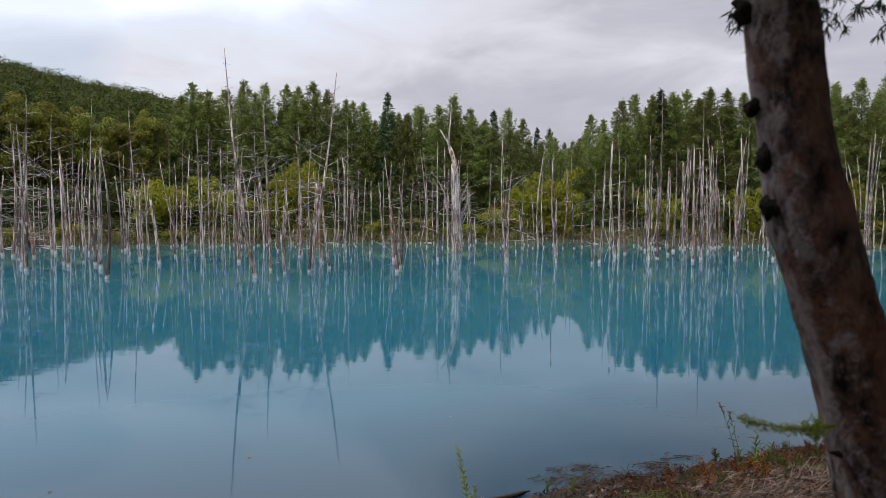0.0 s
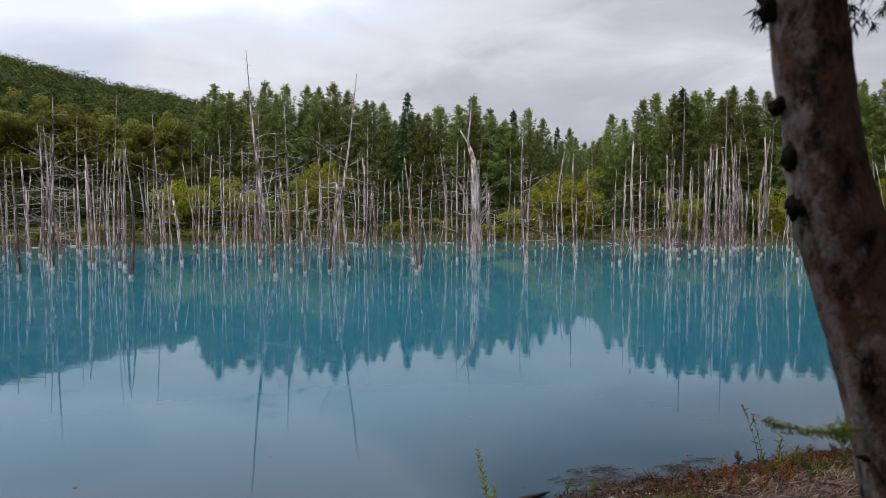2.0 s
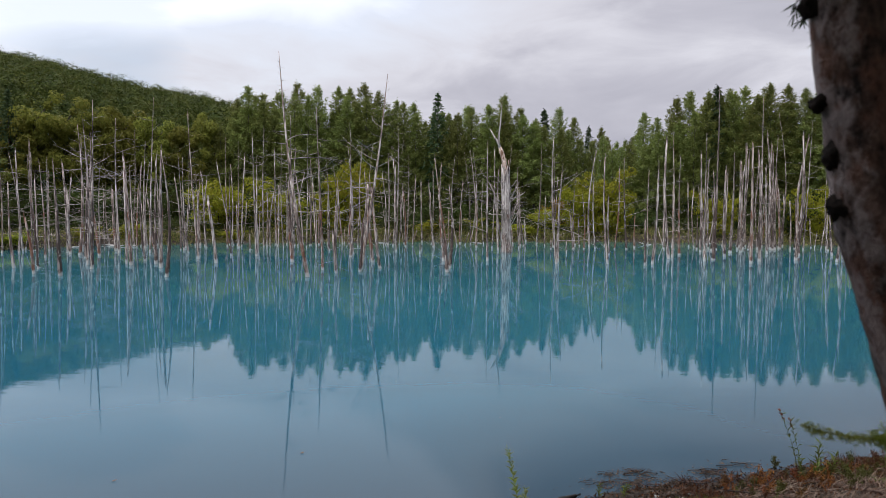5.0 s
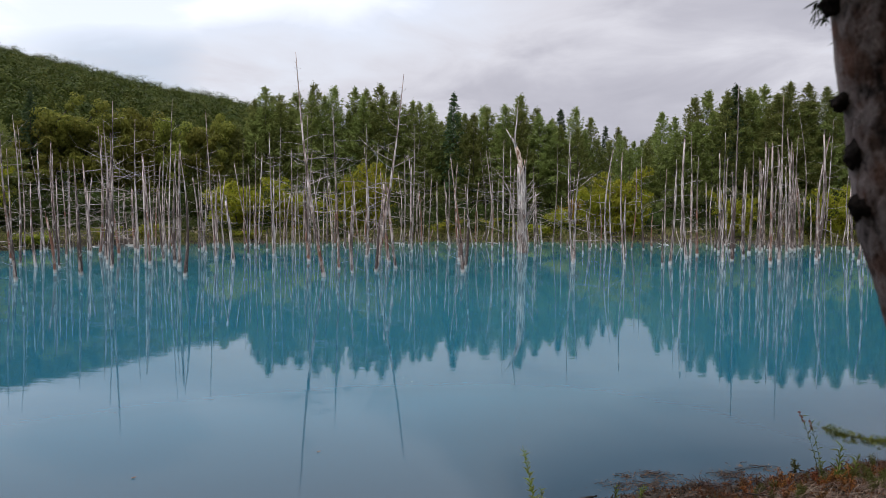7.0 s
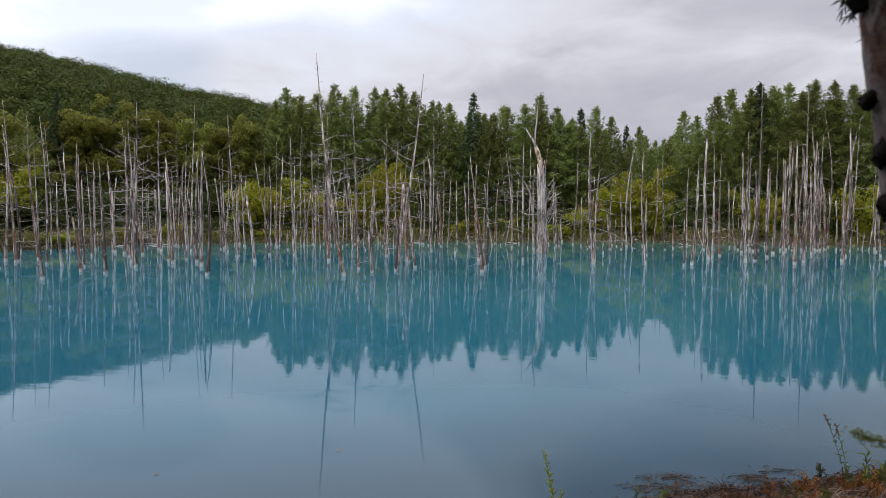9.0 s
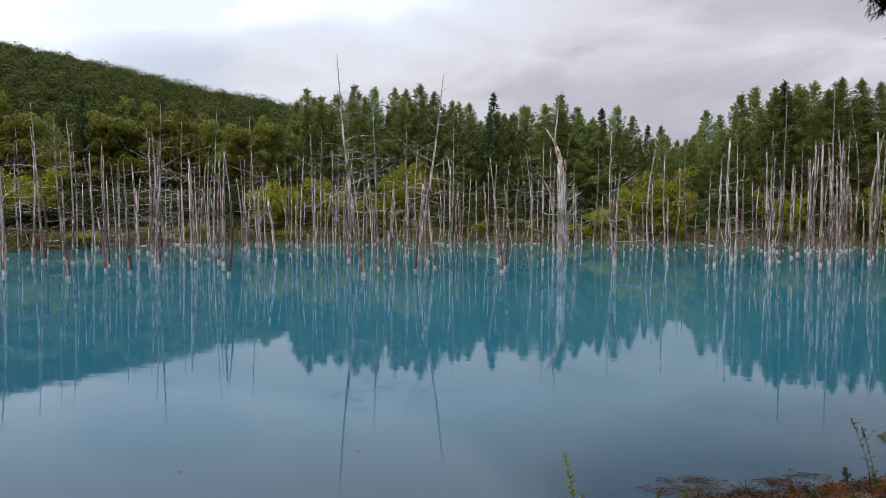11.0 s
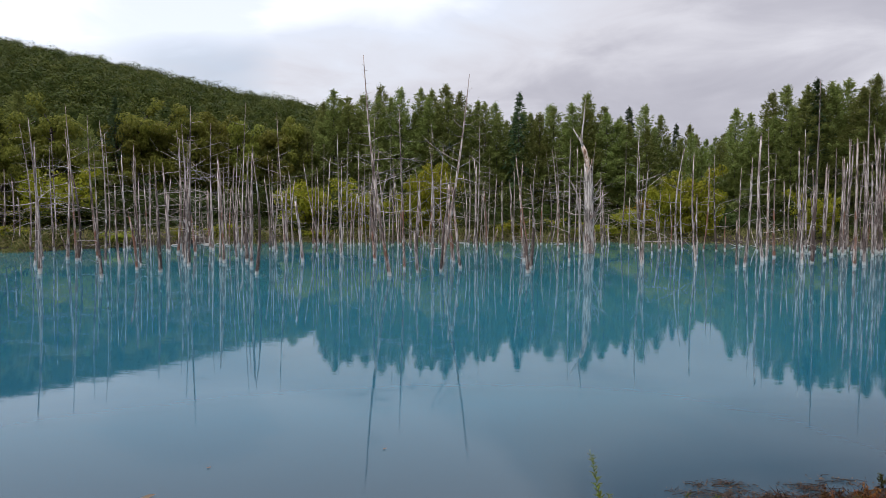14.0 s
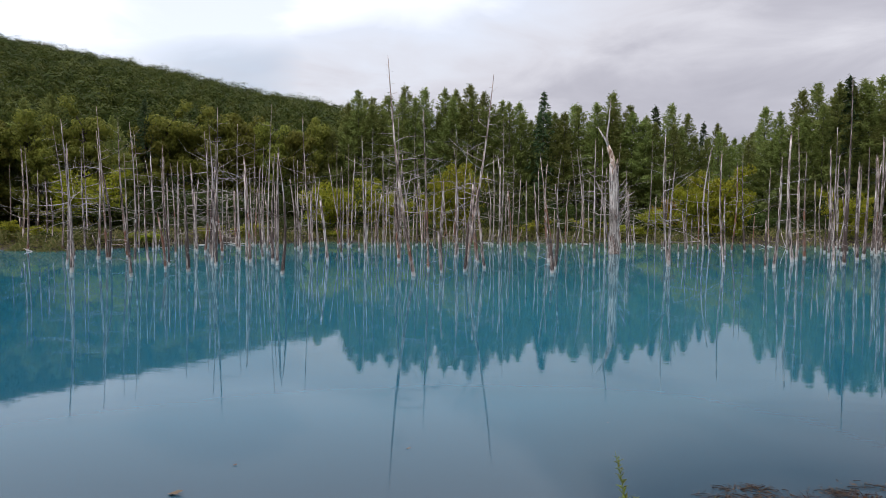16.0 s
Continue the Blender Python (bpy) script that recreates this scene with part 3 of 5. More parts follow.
plant_tree("larch", 7.3, 75.8, 14.4)
plant_tree("larch", 9.1, 77.6, 13.6)
plant_tree("spruce", 12.6, 91.3, 14.4)
plant_tree("larch", 13.2, 83.1, 13.2)
plant_tree("larch", 16.2, 96.8, 13.6)
plant_tree("larch", 17.1, 94.6, 12.7)
plant_tree("larch", 19.5, 102.3, 13.7)
plant_tree("larch", 18.7, 88.2, 13.8)
plant_tree("larch", 18.2, 90.3, 12.8)
plant_tree("larch", 17.0, 78.3, 14.2)
plant_tree("larch", 18.0, 76.0, 13.3)
plant_tree("larch", 19.4, 73.6, 15.1)
plant_tree("larch", 21.7, 77.1, 16.3)
plant_tree("larch", 22.5, 74.8, 14.6)
plant_tree("spruce", 22.8, 70.6, 15.8)
plant_tree("larch", 24.6, 72.0, 15.5)
plant_tree("larch", 27.1, 75.4, 16.5)
plant_tree("larch", 26.3, 69.3, 14.5)
plant_tree("larch", 26.6, 67.1, 15.3)
plant_tree("larch", 29.5, 70.2, 15.7)
plant_tree("larch", 30.1, 67.7, 14.8)
plant_tree("larch", 30.7, 65.3, 14.7)
plant_tree("larch", 33.2, 66.3, 14.2)
plant_tree("larch", 33.7, 63.7, 14.1)
plant_tree("larch", 37.1, 66.5, 14.2)
plant_tree("larch", 36.1, 62.4, 14.0)
plant_tree("larch", 36.3, 60.0, 12.0)
plant_tree("larch", 36.5, 57.5, 12.3)
plant_tree("larch", 36.9, 54.9, 11.9)
plant_tree("larch", 37.2, 52.2, 11.5)
plant_tree("ash", -55.3, 49.3, 12.7)
plant_tree("ash", -56.9, 53.6, 12.8)
plant_tree("larch", -53.8, 53.8, 13.7)
plant_tree("larch", -54.8, 58.4, 14.9)
plant_tree("ash", -50.4, 51.6, 11.8)
plant_tree("ash", -48.9, 55.7, 13.2)
plant_tree("larch", -45.6, 55.9, 12.0)
plant_tree("spruce", -45.8, 60.8, 14.5)
plant_tree("ash", -42.3, 59.6, 13.6)
plant_tree("ash", -42.3, 63.3, 13.5)
plant_tree("ash", -39.2, 62.9, 13.0)
plant_tree("ash", -38.9, 67.8, 13.4)
plant_tree("ash", -35.1, 67.6, 12.3)
plant_tree("ash", -31.0, 67.3, 12.2)
plant_tree("ash", -29.9, 70.0, 13.1)
plant_tree("bush_y", -27.1, 64.9, 6.1, 5.8)
plant_tree("bush_y", -29.0, 64.8, 3.0, 3.0)
plant_tree("bush_y", -21.3, 67.6, 5.1, 4.2)
plant_tree("bush_y", -22.1, 67.6, 4.3, 3.6)
plant_tree("bush_y", -14.8, 68.1, 8.0, 4.4)
plant_tree("bush_y", -16.2, 68.0, 4.6, 4.1)
plant_tree("bush_y", 5.4, 68.9, 3.2, 2.6)
plant_tree("bush_y", 8.6, 69.3, 5.3, 3.0)
plant_tree("bush_y", 10.6, 69.4, 7.1, 4.6)
plant_tree("bush_y", 12.7, 69.5, 5.4, 3.0)
plant_tree("bush_o", 6.4, 71.7, 4.2, 2.4)
plant_tree("bush_y", 22.1, 67.4, 4.8, 3.6)
plant_tree("bush_y", 29.4, 65.4, 5.2, 4.2)
plant_tree("bush_g", 28.1, 65.4, 4.6, 3.0)
plant_tree("bush_y", 34.5, 67.7, 5.0, 4.5)
plant_tree("bush_y", 40.2, 65.6, 5.8, 3.2)
plant_tree("bush_g", 16.1, 72.1, 2.7, 3.7)
plant_tree("bush_g", 19.8, 72.3, 2.4, 3.8)
plant_tree("bush_g", 26.2, 69.9, 3.0, 3.8)
plant_tree("bush_g", -8.0, 71.0, 2.3, 3.6)
plant_tree("bush_g", -3.2, 71.2, 2.3, 3.6)
plant_tree("bush_g", -11.0, 70.8, 2.3, 3.6)
plant_tree("bush_g", -0.2, 71.4, 2.6, 3.0)
plant_tree("bush_g", -13.3, 70.6, 2.6, 3.6)
plant_tree("bush_g", -18.5, 67.8, 2.9, 3.6)
plant_tree("bush_g", -25.7, 67.3, 3.1, 3.0)
plant_tree("bush_g", -31.7, 64.5, 2.3, 3.6)
plant_tree("bush_g", -34.2, 62.2, 2.3, 3.6)
plant_tree("bush_g", -37.5, 59.9, 2.3, 3.6)
plant_tree("bush_g", 3.4, 71.6, 2.0, 3.0)
plant_tree("bush_g", -58.2, 56.4, 2.2, 4.1)
plant_tree("bush_y", -54.0, 57.8, 3.7, 4.0)
plant_tree("bush_g", -48.1, 57.1, 2.3, 3.8)
plant_tree("bush_g", -44.0, 58.5, 2.6, 3.7)
plant_tree("bush_g", -40.4, 59.6, 2.3, 3.6)
plant_tree("bush_y", -49.6, 56.7, 7.0, 5.7)

# more larches close behind the first, filling the gaps between their crowns
stand = random.Random(17)
for i in range(84):
    az = radians(-26 + 66 * (i + stand.uniform(0.1, 0.9)) / 84)
    deg = math.degrees(az)
    r = stand.uniform(71, 77)
    x, y = r * math.sin(az), r * math.cos(az)
    top = float(np.interp(deg, (-26, -22, -20.5, -10, 0, 6, 10, 13, 17, 40), (10.6, 11.0, 14.4, 14.9, 13.7, 12.0, 9.7, 10.0, 14.4, 15.0))) * stand.uniform(0.86, 1.01)
    plant_tree("larch", x, y, ground_z(x, y) + top)
# rows of the wood behind, lower than the skyline in front of them
wood = random.Random(9)
for row, (dist, count, tall) in enumerate(((78, 34, 11.0), (88, 40, 12.5), (100, 44, 12.5), (114, 44, 12.5))):
    for i in range(count):
        az = radians(-58 + 98 * (i + wood.uniform(0.1, 0.9)) / count)
        r = dist + wood.uniform(-3, 3)
        kind = "ash" if az < radians(-24) and wood.random() < 0.6 else wood.choice(("far_larch", "far_larch", "far_larch", "spruce"))
        x, y = r * math.sin(az), r * math.cos(az)
        plant_tree(kind, x, y, ground_z(x, y) + tall * wood.uniform(0.75, 1.0) * (0.62 if 5 < math.degrees(az) < 17 else 1))
# low growth along the far waterline
for i in range(64):
    x = -66 + 108 * (i + wood.random()) / 64
    y = float(np.interp(x, FAR_X, FAR_Y)) + wood.uniform(3.0, 6.0)
    if 9 < x < 30 and wood.random() < 0.7:
        continue
    plant_tree(wood.choice(("bush_g", "bush_y")), x, y, ground_z(x, y) + wood.uniform(0.8, 1.7), wood.uniform(2.0, 3.8))
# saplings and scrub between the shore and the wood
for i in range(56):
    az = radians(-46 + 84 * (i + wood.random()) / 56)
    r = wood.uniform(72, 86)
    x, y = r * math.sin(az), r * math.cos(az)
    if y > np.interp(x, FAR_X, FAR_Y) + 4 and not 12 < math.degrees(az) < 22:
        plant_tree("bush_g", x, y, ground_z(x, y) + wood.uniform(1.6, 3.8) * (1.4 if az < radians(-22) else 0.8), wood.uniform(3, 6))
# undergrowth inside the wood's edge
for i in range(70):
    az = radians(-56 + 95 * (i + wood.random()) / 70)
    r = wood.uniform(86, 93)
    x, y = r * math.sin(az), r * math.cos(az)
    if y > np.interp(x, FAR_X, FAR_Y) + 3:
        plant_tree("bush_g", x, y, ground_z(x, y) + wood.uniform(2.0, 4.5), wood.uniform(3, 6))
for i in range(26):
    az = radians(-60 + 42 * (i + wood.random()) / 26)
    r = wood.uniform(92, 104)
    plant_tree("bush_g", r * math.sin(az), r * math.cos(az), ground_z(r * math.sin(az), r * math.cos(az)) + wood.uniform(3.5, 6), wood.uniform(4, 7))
# unseen trees added on the bank behind and beside the filming place, as shade
for i in range(16):
    x, y = -26 + 3.6 * i + wood.uniform(-1.2, 1.2), wood.uniform(-11, -4.5)
    plant_tree("far_larch", x, y, ground_z(x, y) + wood.uniform(13, 18))
for x, y, tall in ((6.2, 1.0, 12), (8.6, 4.0, 14), (5.4, -2.0, 13), (12.0, 6.6, 15), (-7.5, -3.2, 13), (16, 5, 14), (14, 9, 15), (18, 7.5, 16), (21, 8.5, 15)):
    plant_tree("ash", x, y, ground_z(x, y) + tall)
# unseen larch row added on the right bank to dim the water
for i in range(10):
    x, y = 13.5 + 2.1 * i + wood.uniform(-0.5, 0.5), wood.uniform(4.5, 7.8)
    plant_tree("far_larch", x, y, ground_z(x, y) + wood.uniform(15, 18))
# unseen bushes added behind to keep low sky light off the near trunk
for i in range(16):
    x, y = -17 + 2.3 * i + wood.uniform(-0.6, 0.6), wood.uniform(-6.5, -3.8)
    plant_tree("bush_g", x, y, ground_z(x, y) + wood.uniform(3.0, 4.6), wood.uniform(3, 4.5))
# more unseen bushes added close by, shading the trunk's foot
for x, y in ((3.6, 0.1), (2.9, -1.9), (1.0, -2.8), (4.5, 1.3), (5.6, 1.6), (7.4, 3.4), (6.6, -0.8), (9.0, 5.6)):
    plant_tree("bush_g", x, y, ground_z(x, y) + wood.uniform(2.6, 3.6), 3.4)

# canopy of the distant hill: rounded crowns packed side by side
rng = np.random.default_rng(77)
pts = []
while len(pts) < 3900:
    az, r = radians(rng.uniform(-62, -6)), math.sqrt(rng.uniform(165 ** 2, 350 ** 2))
    x, y = r * math.sin(az), r * math.cos(az)
    z = ground_z(x, y)
    if z > 0.105 * r:
        pts.append((x, y, z))
pts = np.array(pts)
K = 230
rad = rng.uniform(1.7, 3.5, len(pts)) * np.where(rng.random(len(pts)) < 0.12, 1.35, 1.0)
d = rng.normal(size=(len(pts), K, 3))
d[:, :, 2] = np.abs(d[:, :, 2]) * 1.1 - 0.35
d /= np.linalg.norm(d, axis=2)[:, :, None]
knob = 1 + 0.16 * np.sin(d[:, :, :1] * 5 + rng.uniform(0, 6, (len(pts), 1, 1))) * np.sin(d[:, :, 1:2] * 5 + 2 * d[:, :, 2:3])
lump = rng.uniform(0.86, 1.03, (len(pts), K, 1)) * knob
c = pts[:, None, :] + rng.uniform(0.5, 4.0, (len(pts), 1, 1)) * np.array([0, 0, 1.0]) + d * rad[:, None, None] * lump * np.array([1, 1, 1.25])
tagged(new("hill_forest", quads_mesh("hill_forest", leaves(rng, c.reshape(-1, 3), 0.27, 0.26, spear=True, outward=d.reshape(-1, 3) * 4.0), hill_green)), "dense green broadleaf canopy covering the distant hill", "forest", kind="stuff")

# grass and sedge along the far shore
rng = np.random.default_rng(78)
x = rng.uniform(-75, 48, 40000)
x = np.where((x > 12) & (x < 25) & (rng.random(40000) < 0.6), x - 60, x)
back = rng.uniform(-0.3, 6.0, 40000) ** 1.0
y = np.interp(x, FAR_X, FAR_Y) + 1.2 * np.sin(x * 0.7) + 0.7 * np.sin(x * 1.9 + 1) + back
z = ground_height(x, y) + rng.uniform(0.0, 0.6, len(x)) * np.clip(back, 0.2, 1.5)
tagged(new("shore_grass", quads_mesh("shore_grass", leaves(rng, np.stack([x, y, z], 1), 0.24, 0.05, upright=0.9, spear=True), shore_grass)), "pale green grass and sedge along the far waterline", "grass", kind="stuff")


# ---------------------------------------------------------------- dead trees standing in the pond
grow = np.random.default_rng(21)


def dead_tree(x, y, height, radius, lean_x, lean_y, limbs, reach, mat=None):
    """A bare drowned larch: tapered weathered trunk, splintered tip, thin limbs that rise at their ends."""
    mat = mat or dead_wood
    rng = grow
    stub = height < 1.6
    kind = "stump" if stub else "dead_tree"
    look_of = "silvery grey" if mat is dead_wood else ("dark-barked" if mat is bark_dark else "reddish-barked")
    label = f"short {look_of} broken stump in the turquoise pond" if stub else f"{look_of} bare dead larch {'with thin limbs ' if limbs > 8 else 'pole '}standing in the pond"
    e = thing(kind, x, y, -0.9, label, "stump" if stub else "dead tree", "dead trees in the pond")
    n = max(6, int(height * 1.4))
    wob = rng.normal(0, 0.02, 2) * min(height, 8)
    us = np.linspace(0, 1, n)
    full = height + 0.9

    def axis(u):
        s = (u * full - 0.9) / height
        return np.array([lean_x * s + wob[0] * math.sin(3.1 * s), lean_y * s + wob[1] * math.sin(3.1 * s + 0.6), u * full])

    broken = (limbs <= 11 and height < 8.5 and rng.random() < 0.75) or stub
    end = 0.50 if broken else 0.12
    radii = [radius * (1.12 - 0.12 * min(1, u * 6)) * (1 - (1 - end) * u ** 1.15) * rng.uniform(0.93, 1.07) for u in us]
    sh = Shape()
    sh.tube([axis(u) for u in us], radii, 8, rough=0.07, rng=rng)
    if broken:
        # splinters left where the trunk snapped
        tip = axis(1.0)
        for _ in range(3):
            a = rng.uniform(0, 6.28)
            o = np.array([math.cos(a), math.sin(a), 0]) * radii[-1] * 0.55
            sh.tube([tip + o - (0, 0, 0.05), tip + o * 1.1 + (0, 0, rng.uniform(0.08, 0.4))], [radii[-1] * 0.42, radii[-1] * 0.08], 4)
    part("trunk", sh.mesh("trunk", mat), e)
    heavy = rng.uniform(0, 6.28)
    for i in range(limbs):
        u = 0.26 + 0.70 * (i + rng.random()) / limbs
        az = i * 2.4 + rng.uniform(-1.2, 1.2)
        L = (1 + 0.45 * math.cos(az - heavy)) * reach * rng.uniform(0.25, 1.35) * (0.35 + 0.75 * max(0.0, 1 - abs(u - 0.52) / 0.5)) * min(1.0, (1.10 - u) * 3)
        el = rng.uniform(-0.35, 0.45) + 1.6 * max(0, u - 0.80)
        d = np.array([math.cos(az) * math.cos(el), math.sin(az) * math.cos(el), math.sin(el)])
        p0 = axis(u)
        side = np.array([-math.sin(az), math.cos(az), 0]) * rng.normal(0, 0.16) * L
        arch, wave = rng.uniform(-0.35, 0.40) * L, rng.normal(0, 0.014) * L

        def limb(t):
            return p0 + d * L * t + side * t * t + np.array([0, 0, arch * (t * t - 0.45 * t) + wave * math.sin(7 * t)])

        ts = np.linspace(0, 1, 8)
        r0 = min(0.26 * radius, 0.006 + 0.0068 * L)
        b = Shape()
        b.tube([limb(t) for t in ts], [r0 * (1 - 0.80 * t) for t in ts], 4, cap=False)
        for _ in range(4 if L > 0.9 else (2 if L > 0.5 else 0)):
            t = rng.uniform(0.3, 0.95)
            q = limb(t)
            dd = d * 0.8 + rng.normal(0, 0.6, 3)
            ln = L * rng.uniform(0.12, 0.36)
            b.tube([q, q + dd * ln * 0.5, q + dd * ln + (0, 0, rng.uniform(-0.06, 0.08) * L)], [r0 * 0.42, r0 * 0.30, r0 * 0.13], 3, cap=False)
        part("branch", b.mesh("branch", twig_wood), e)
    return e


dead_tree(-21.50, 34.05, 7.66, 0.086, 0.07, 0.05, 24, 1.75, bark_dark)
dead_tree(-19.74, 31.78, 8.29, 0.094, 0.15, 0.09, 24, 1.75, bark_dark)
dead_tree(-26.80, 41.73, 8.41, 0.106, 0.09, 0.06, 20, 1.75, bark_red)
dead_tree(-31.82, 49.87, 8.77, 0.105, 0.14, 0.09, 24, 1.75, bark_red)
dead_tree(-24.77, 39.28, 6.26, 0.116, 0.14, 0.09, 24, 1.75, bark_dark)
dead_tree(-33.20, 53.08, 9.34, 0.112, 0.21, 0.13, 14, 1.75, bark_dark)
dead_tree(-25.18, 41.26, 4.36, 0.104, -0.35, -0.22, 3, 0.7, bark_red)
dead_tree(-27.13, 44.58, 6.43, 0.056, 0.14, 0.09, 14, 1.75)
dead_tree(-32.59, 54.92, 5.34, 0.069, -0.19, -0.11, 3, 0.7, bark_dark)
dead_tree(-25.84, 44.63, 9.21, 0.094, 0.06, 0.03, 20, 1.75)
dead_tree(-27.08, 46.49, 4.45, 0.118, -0.14, -0.08, 9, 1.1, bark_red)
dead_tree(-19.07, 34.12, 5.74, 0.086, -0.22, -0.13, 3, 0.7, bark_red)
dead_tree(-19.91, 35.20, 5.02, 0.074, -0.05, -0.03, 3, 0.7)
dead_tree(-29.49, 53.26, 6.69, 0.090, -0.17, -0.09, 24, 1.75)
dead_tree(-30.56, 55.02, 9.72, 0.070, 0.24, 0.13, 20, 1.75, bark_dark)
dead_tree(-19.91, 37.20, 5.45, 0.063, -0.13, -0.07, 3, 0.7, bark_dark)
dead_tree(-26.85, 50.09, 8.27, 0.084, 0.17, 0.09, 14, 1.75)
dead_tree(-28.32, 51.62, 4.69, 0.087, 0.13, 0.07, 3, 0.7, bark_red)
dead_tree(-27.83, 53.34, 3.94, 0.090, -0.38, -0.20, 9, 1.1, bark_dark)
dead_tree(-23.60, 44.72, 10.66, 0.075, 0.36, 0.19, 14, 1.75)
dead_tree(-18.27, 35.25, 6.15, 0.104, 0.15, 0.08, 3, 0.7, bark_dark)
dead_tree(-16.76, 32.82, 5.92, 0.097, 0.12, 0.06, 3, 0.7, bark_dark)
dead_tree(-14.12, 28.11, 5.16, 0.101, -0.05, -0.02, 3, 0.7, bark_dark)
dead_tree(-23.04, 48.04, 5.36, 0.081, -0.26, -0.12, 3, 0.7)
dead_tree(-22.76, 48.05, 7.15, 0.081, -0.29, -0.14, 14, 1.75, bark_dark)
dead_tree(-20.86, 44.83, 6.56, 0.076, -0.34, -0.16, 20, 1.75)
dead_tree(-17.79, 39.52, 9.03, 0.075, -0.49, -0.22, 24, 1.75, bark_red)
dead_tree(-24.80, 54.38, 6.25, 0.069, 0.11, 0.05, 24, 1.75)
dead_tree(-24.75, 55.30, 6.41, 0.070, 0.12, 0.05, 14, 1.75, bark_red)
dead_tree(-33.73, 51.37, 5.61, 0.087, 0.13, 0.08, 3, 0.7, bark_dark)
dead_tree(-28.71, 53.30, 3.50, 0.067, -0.10, -0.05, 9, 1.1)
dead_tree(8.18, 36.87, 2.48, 0.062, -0.00, 0.00, 2, 0.35, bark_dark)
dead_tree(8.82, 37.72, 5.72, 0.095, 0.19, -0.04, 11, 1.25)
dead_tree(13.37, 53.54, 3.38, 0.090, 0.03, -0.01, 2, 0.35)
dead_tree(10.89, 42.58, 7.35, 0.108, -0.18, 0.05, 11, 1.25, bark_dark)
dead_tree(11.40, 43.71, 8.01, 0.074, -0.06, 0.01, 11, 1.25, bark_red)
dead_tree(14.05, 53.57, 4.95, 0.113, -0.03, 0.01, 11, 1.25, bark_red)
dead_tree(12.54, 46.15, 6.58, 0.097, -0.07, 0.02, 11, 1.25, bark_red)
dead_tree(16.34, 57.32, 5.35, 0.073, -0.18, 0.05, 6, 0.85, bark_dark)
dead_tree(16.45, 56.37, 4.83, 0.071, -0.04, 0.01, 6, 0.85, bark_dark)
dead_tree(15.89, 53.65, 2.71, 0.090, -0.00, 0.00, 2, 0.35, bark_dark)
dead_tree(14.96, 49.66, 7.08, 0.084, -0.08, 0.02, 6, 0.85, bark_dark)
dead_tree(16.48, 53.68, 4.74, 0.091, -0.12, 0.04, 6, 0.85, bark_dark)
dead_tree(12.38, 40.09, 7.42, 0.085, -0.13, 0.04, 14, 1.2, bark_dark)
dead_tree(16.80, 53.70, 6.98, 0.068, -0.08, 0.03, 6, 0.85, bark_dark)
dead_tree(16.50, 52.03, 5.89, 0.088, 0.01, -0.00, 6, 0.85, bark_dark)
dead_tree(13.31, 41.61, 10.33, 0.105, 0.13, -0.04, 6, 0.85, bark_dark)
dead_tree(17.40, 53.72, 4.07, 0.091, -0.36, 0.12, 6, 0.85, bark_dark)
dead_tree(15.12, 45.02, 5.63, 0.114, -0.04, 0.01, 6, 0.85, bark_dark)
dead_tree(16.87, 49.02, 7.15, 0.124, 0.05, -0.02, 6, 0.85, bark_dark)
dead_tree(19.01, 53.80, 6.77, 0.091, 0.07, -0.03, 6, 0.85, bark_dark)
dead_tree(17.80, 49.78, 7.62, 0.084, 0.22, -0.08, 6, 0.85, bark_dark)
dead_tree(19.48, 53.82, 7.44, 0.091, 0.21, -0.08, 6, 0.85, bark_dark)
dead_tree(14.46, 38.77, 6.47, 0.098, -0.07, 0.03, 6, 0.85, bark_red)
dead_tree(19.84, 53.84, 7.43, 0.091, 0.60, -0.23, 6, 0.85, bark_dark)
dead_tree(15.62, 40.69, 9.51, 0.103, 0.04, -0.02, 14, 1.2, bark_dark)
dead_tree(20.54, 53.87, 7.67, 0.114, -0.04, 0.01, 6, 0.85, bark_dark)
dead_tree(19.07, 48.41, 8.39, 0.082, -0.07, 0.03, 6, 0.85, bark_dark)
dead_tree(21.56, 53.91, 8.13, 0.091, -0.09, 0.04, 6, 0.85, bark_dark)
dead_tree(21.70, 53.92, 7.46, 0.091, -0.08, 0.03, 6, 0.85, bark_dark)
dead_tree(21.93, 53.93, 8.80, 0.114, -0.03, 0.01, 14, 1.2, bark_dark)
dead_tree(22.85, 55.75, 10.77, 0.071, -0.11, 0.04, 6, 0.85, bark_dark)
dead_tree(23.34, 56.70, 4.86, 0.096, -0.14, 0.06, 6, 0.85, bark_dark)
dead_tree(23.49, 56.71, 4.15, 0.072, 0.12, -0.05, 6, 0.85, bark_dark)
dead_tree(18.19, 41.79, 7.44, 0.106, 0.19, -0.08, 6, 0.85, bark_dark)
dead_tree(20.50, 46.47, 7.77, 0.098, 0.25, -0.11, 6, 0.85, bark_red)
dead_tree(24.06, 54.03, 9.92, 0.068, 0.38, -0.17, 14, 1.2, bark_dark)
dead_tree(19.43, 49.12, 6.02, 0.083, -0.23, 0.09, 6, 0.85, bark_dark)
dead_tree(-23.84, 26.24, 7.01, 0.102, -0.09, -0.08, 20, 1.75, bark_dark)
dead_tree(-37.66, 40.59, 8.88, 0.079, -0.15, -0.14, 24, 1.75, bark_red)
dead_tree(-27.82, 30.36, 6.19, 0.074, 0.16, 0.14, 3, 0.7, bark_dark)
dead_tree(-37.01, 42.19, 7.48, 0.082, -0.04, -0.04, 24, 1.75, bark_dark)
dead_tree(-38.00, 43.49, 8.95, 0.063, 0.00, 0.00, 20, 1.75)
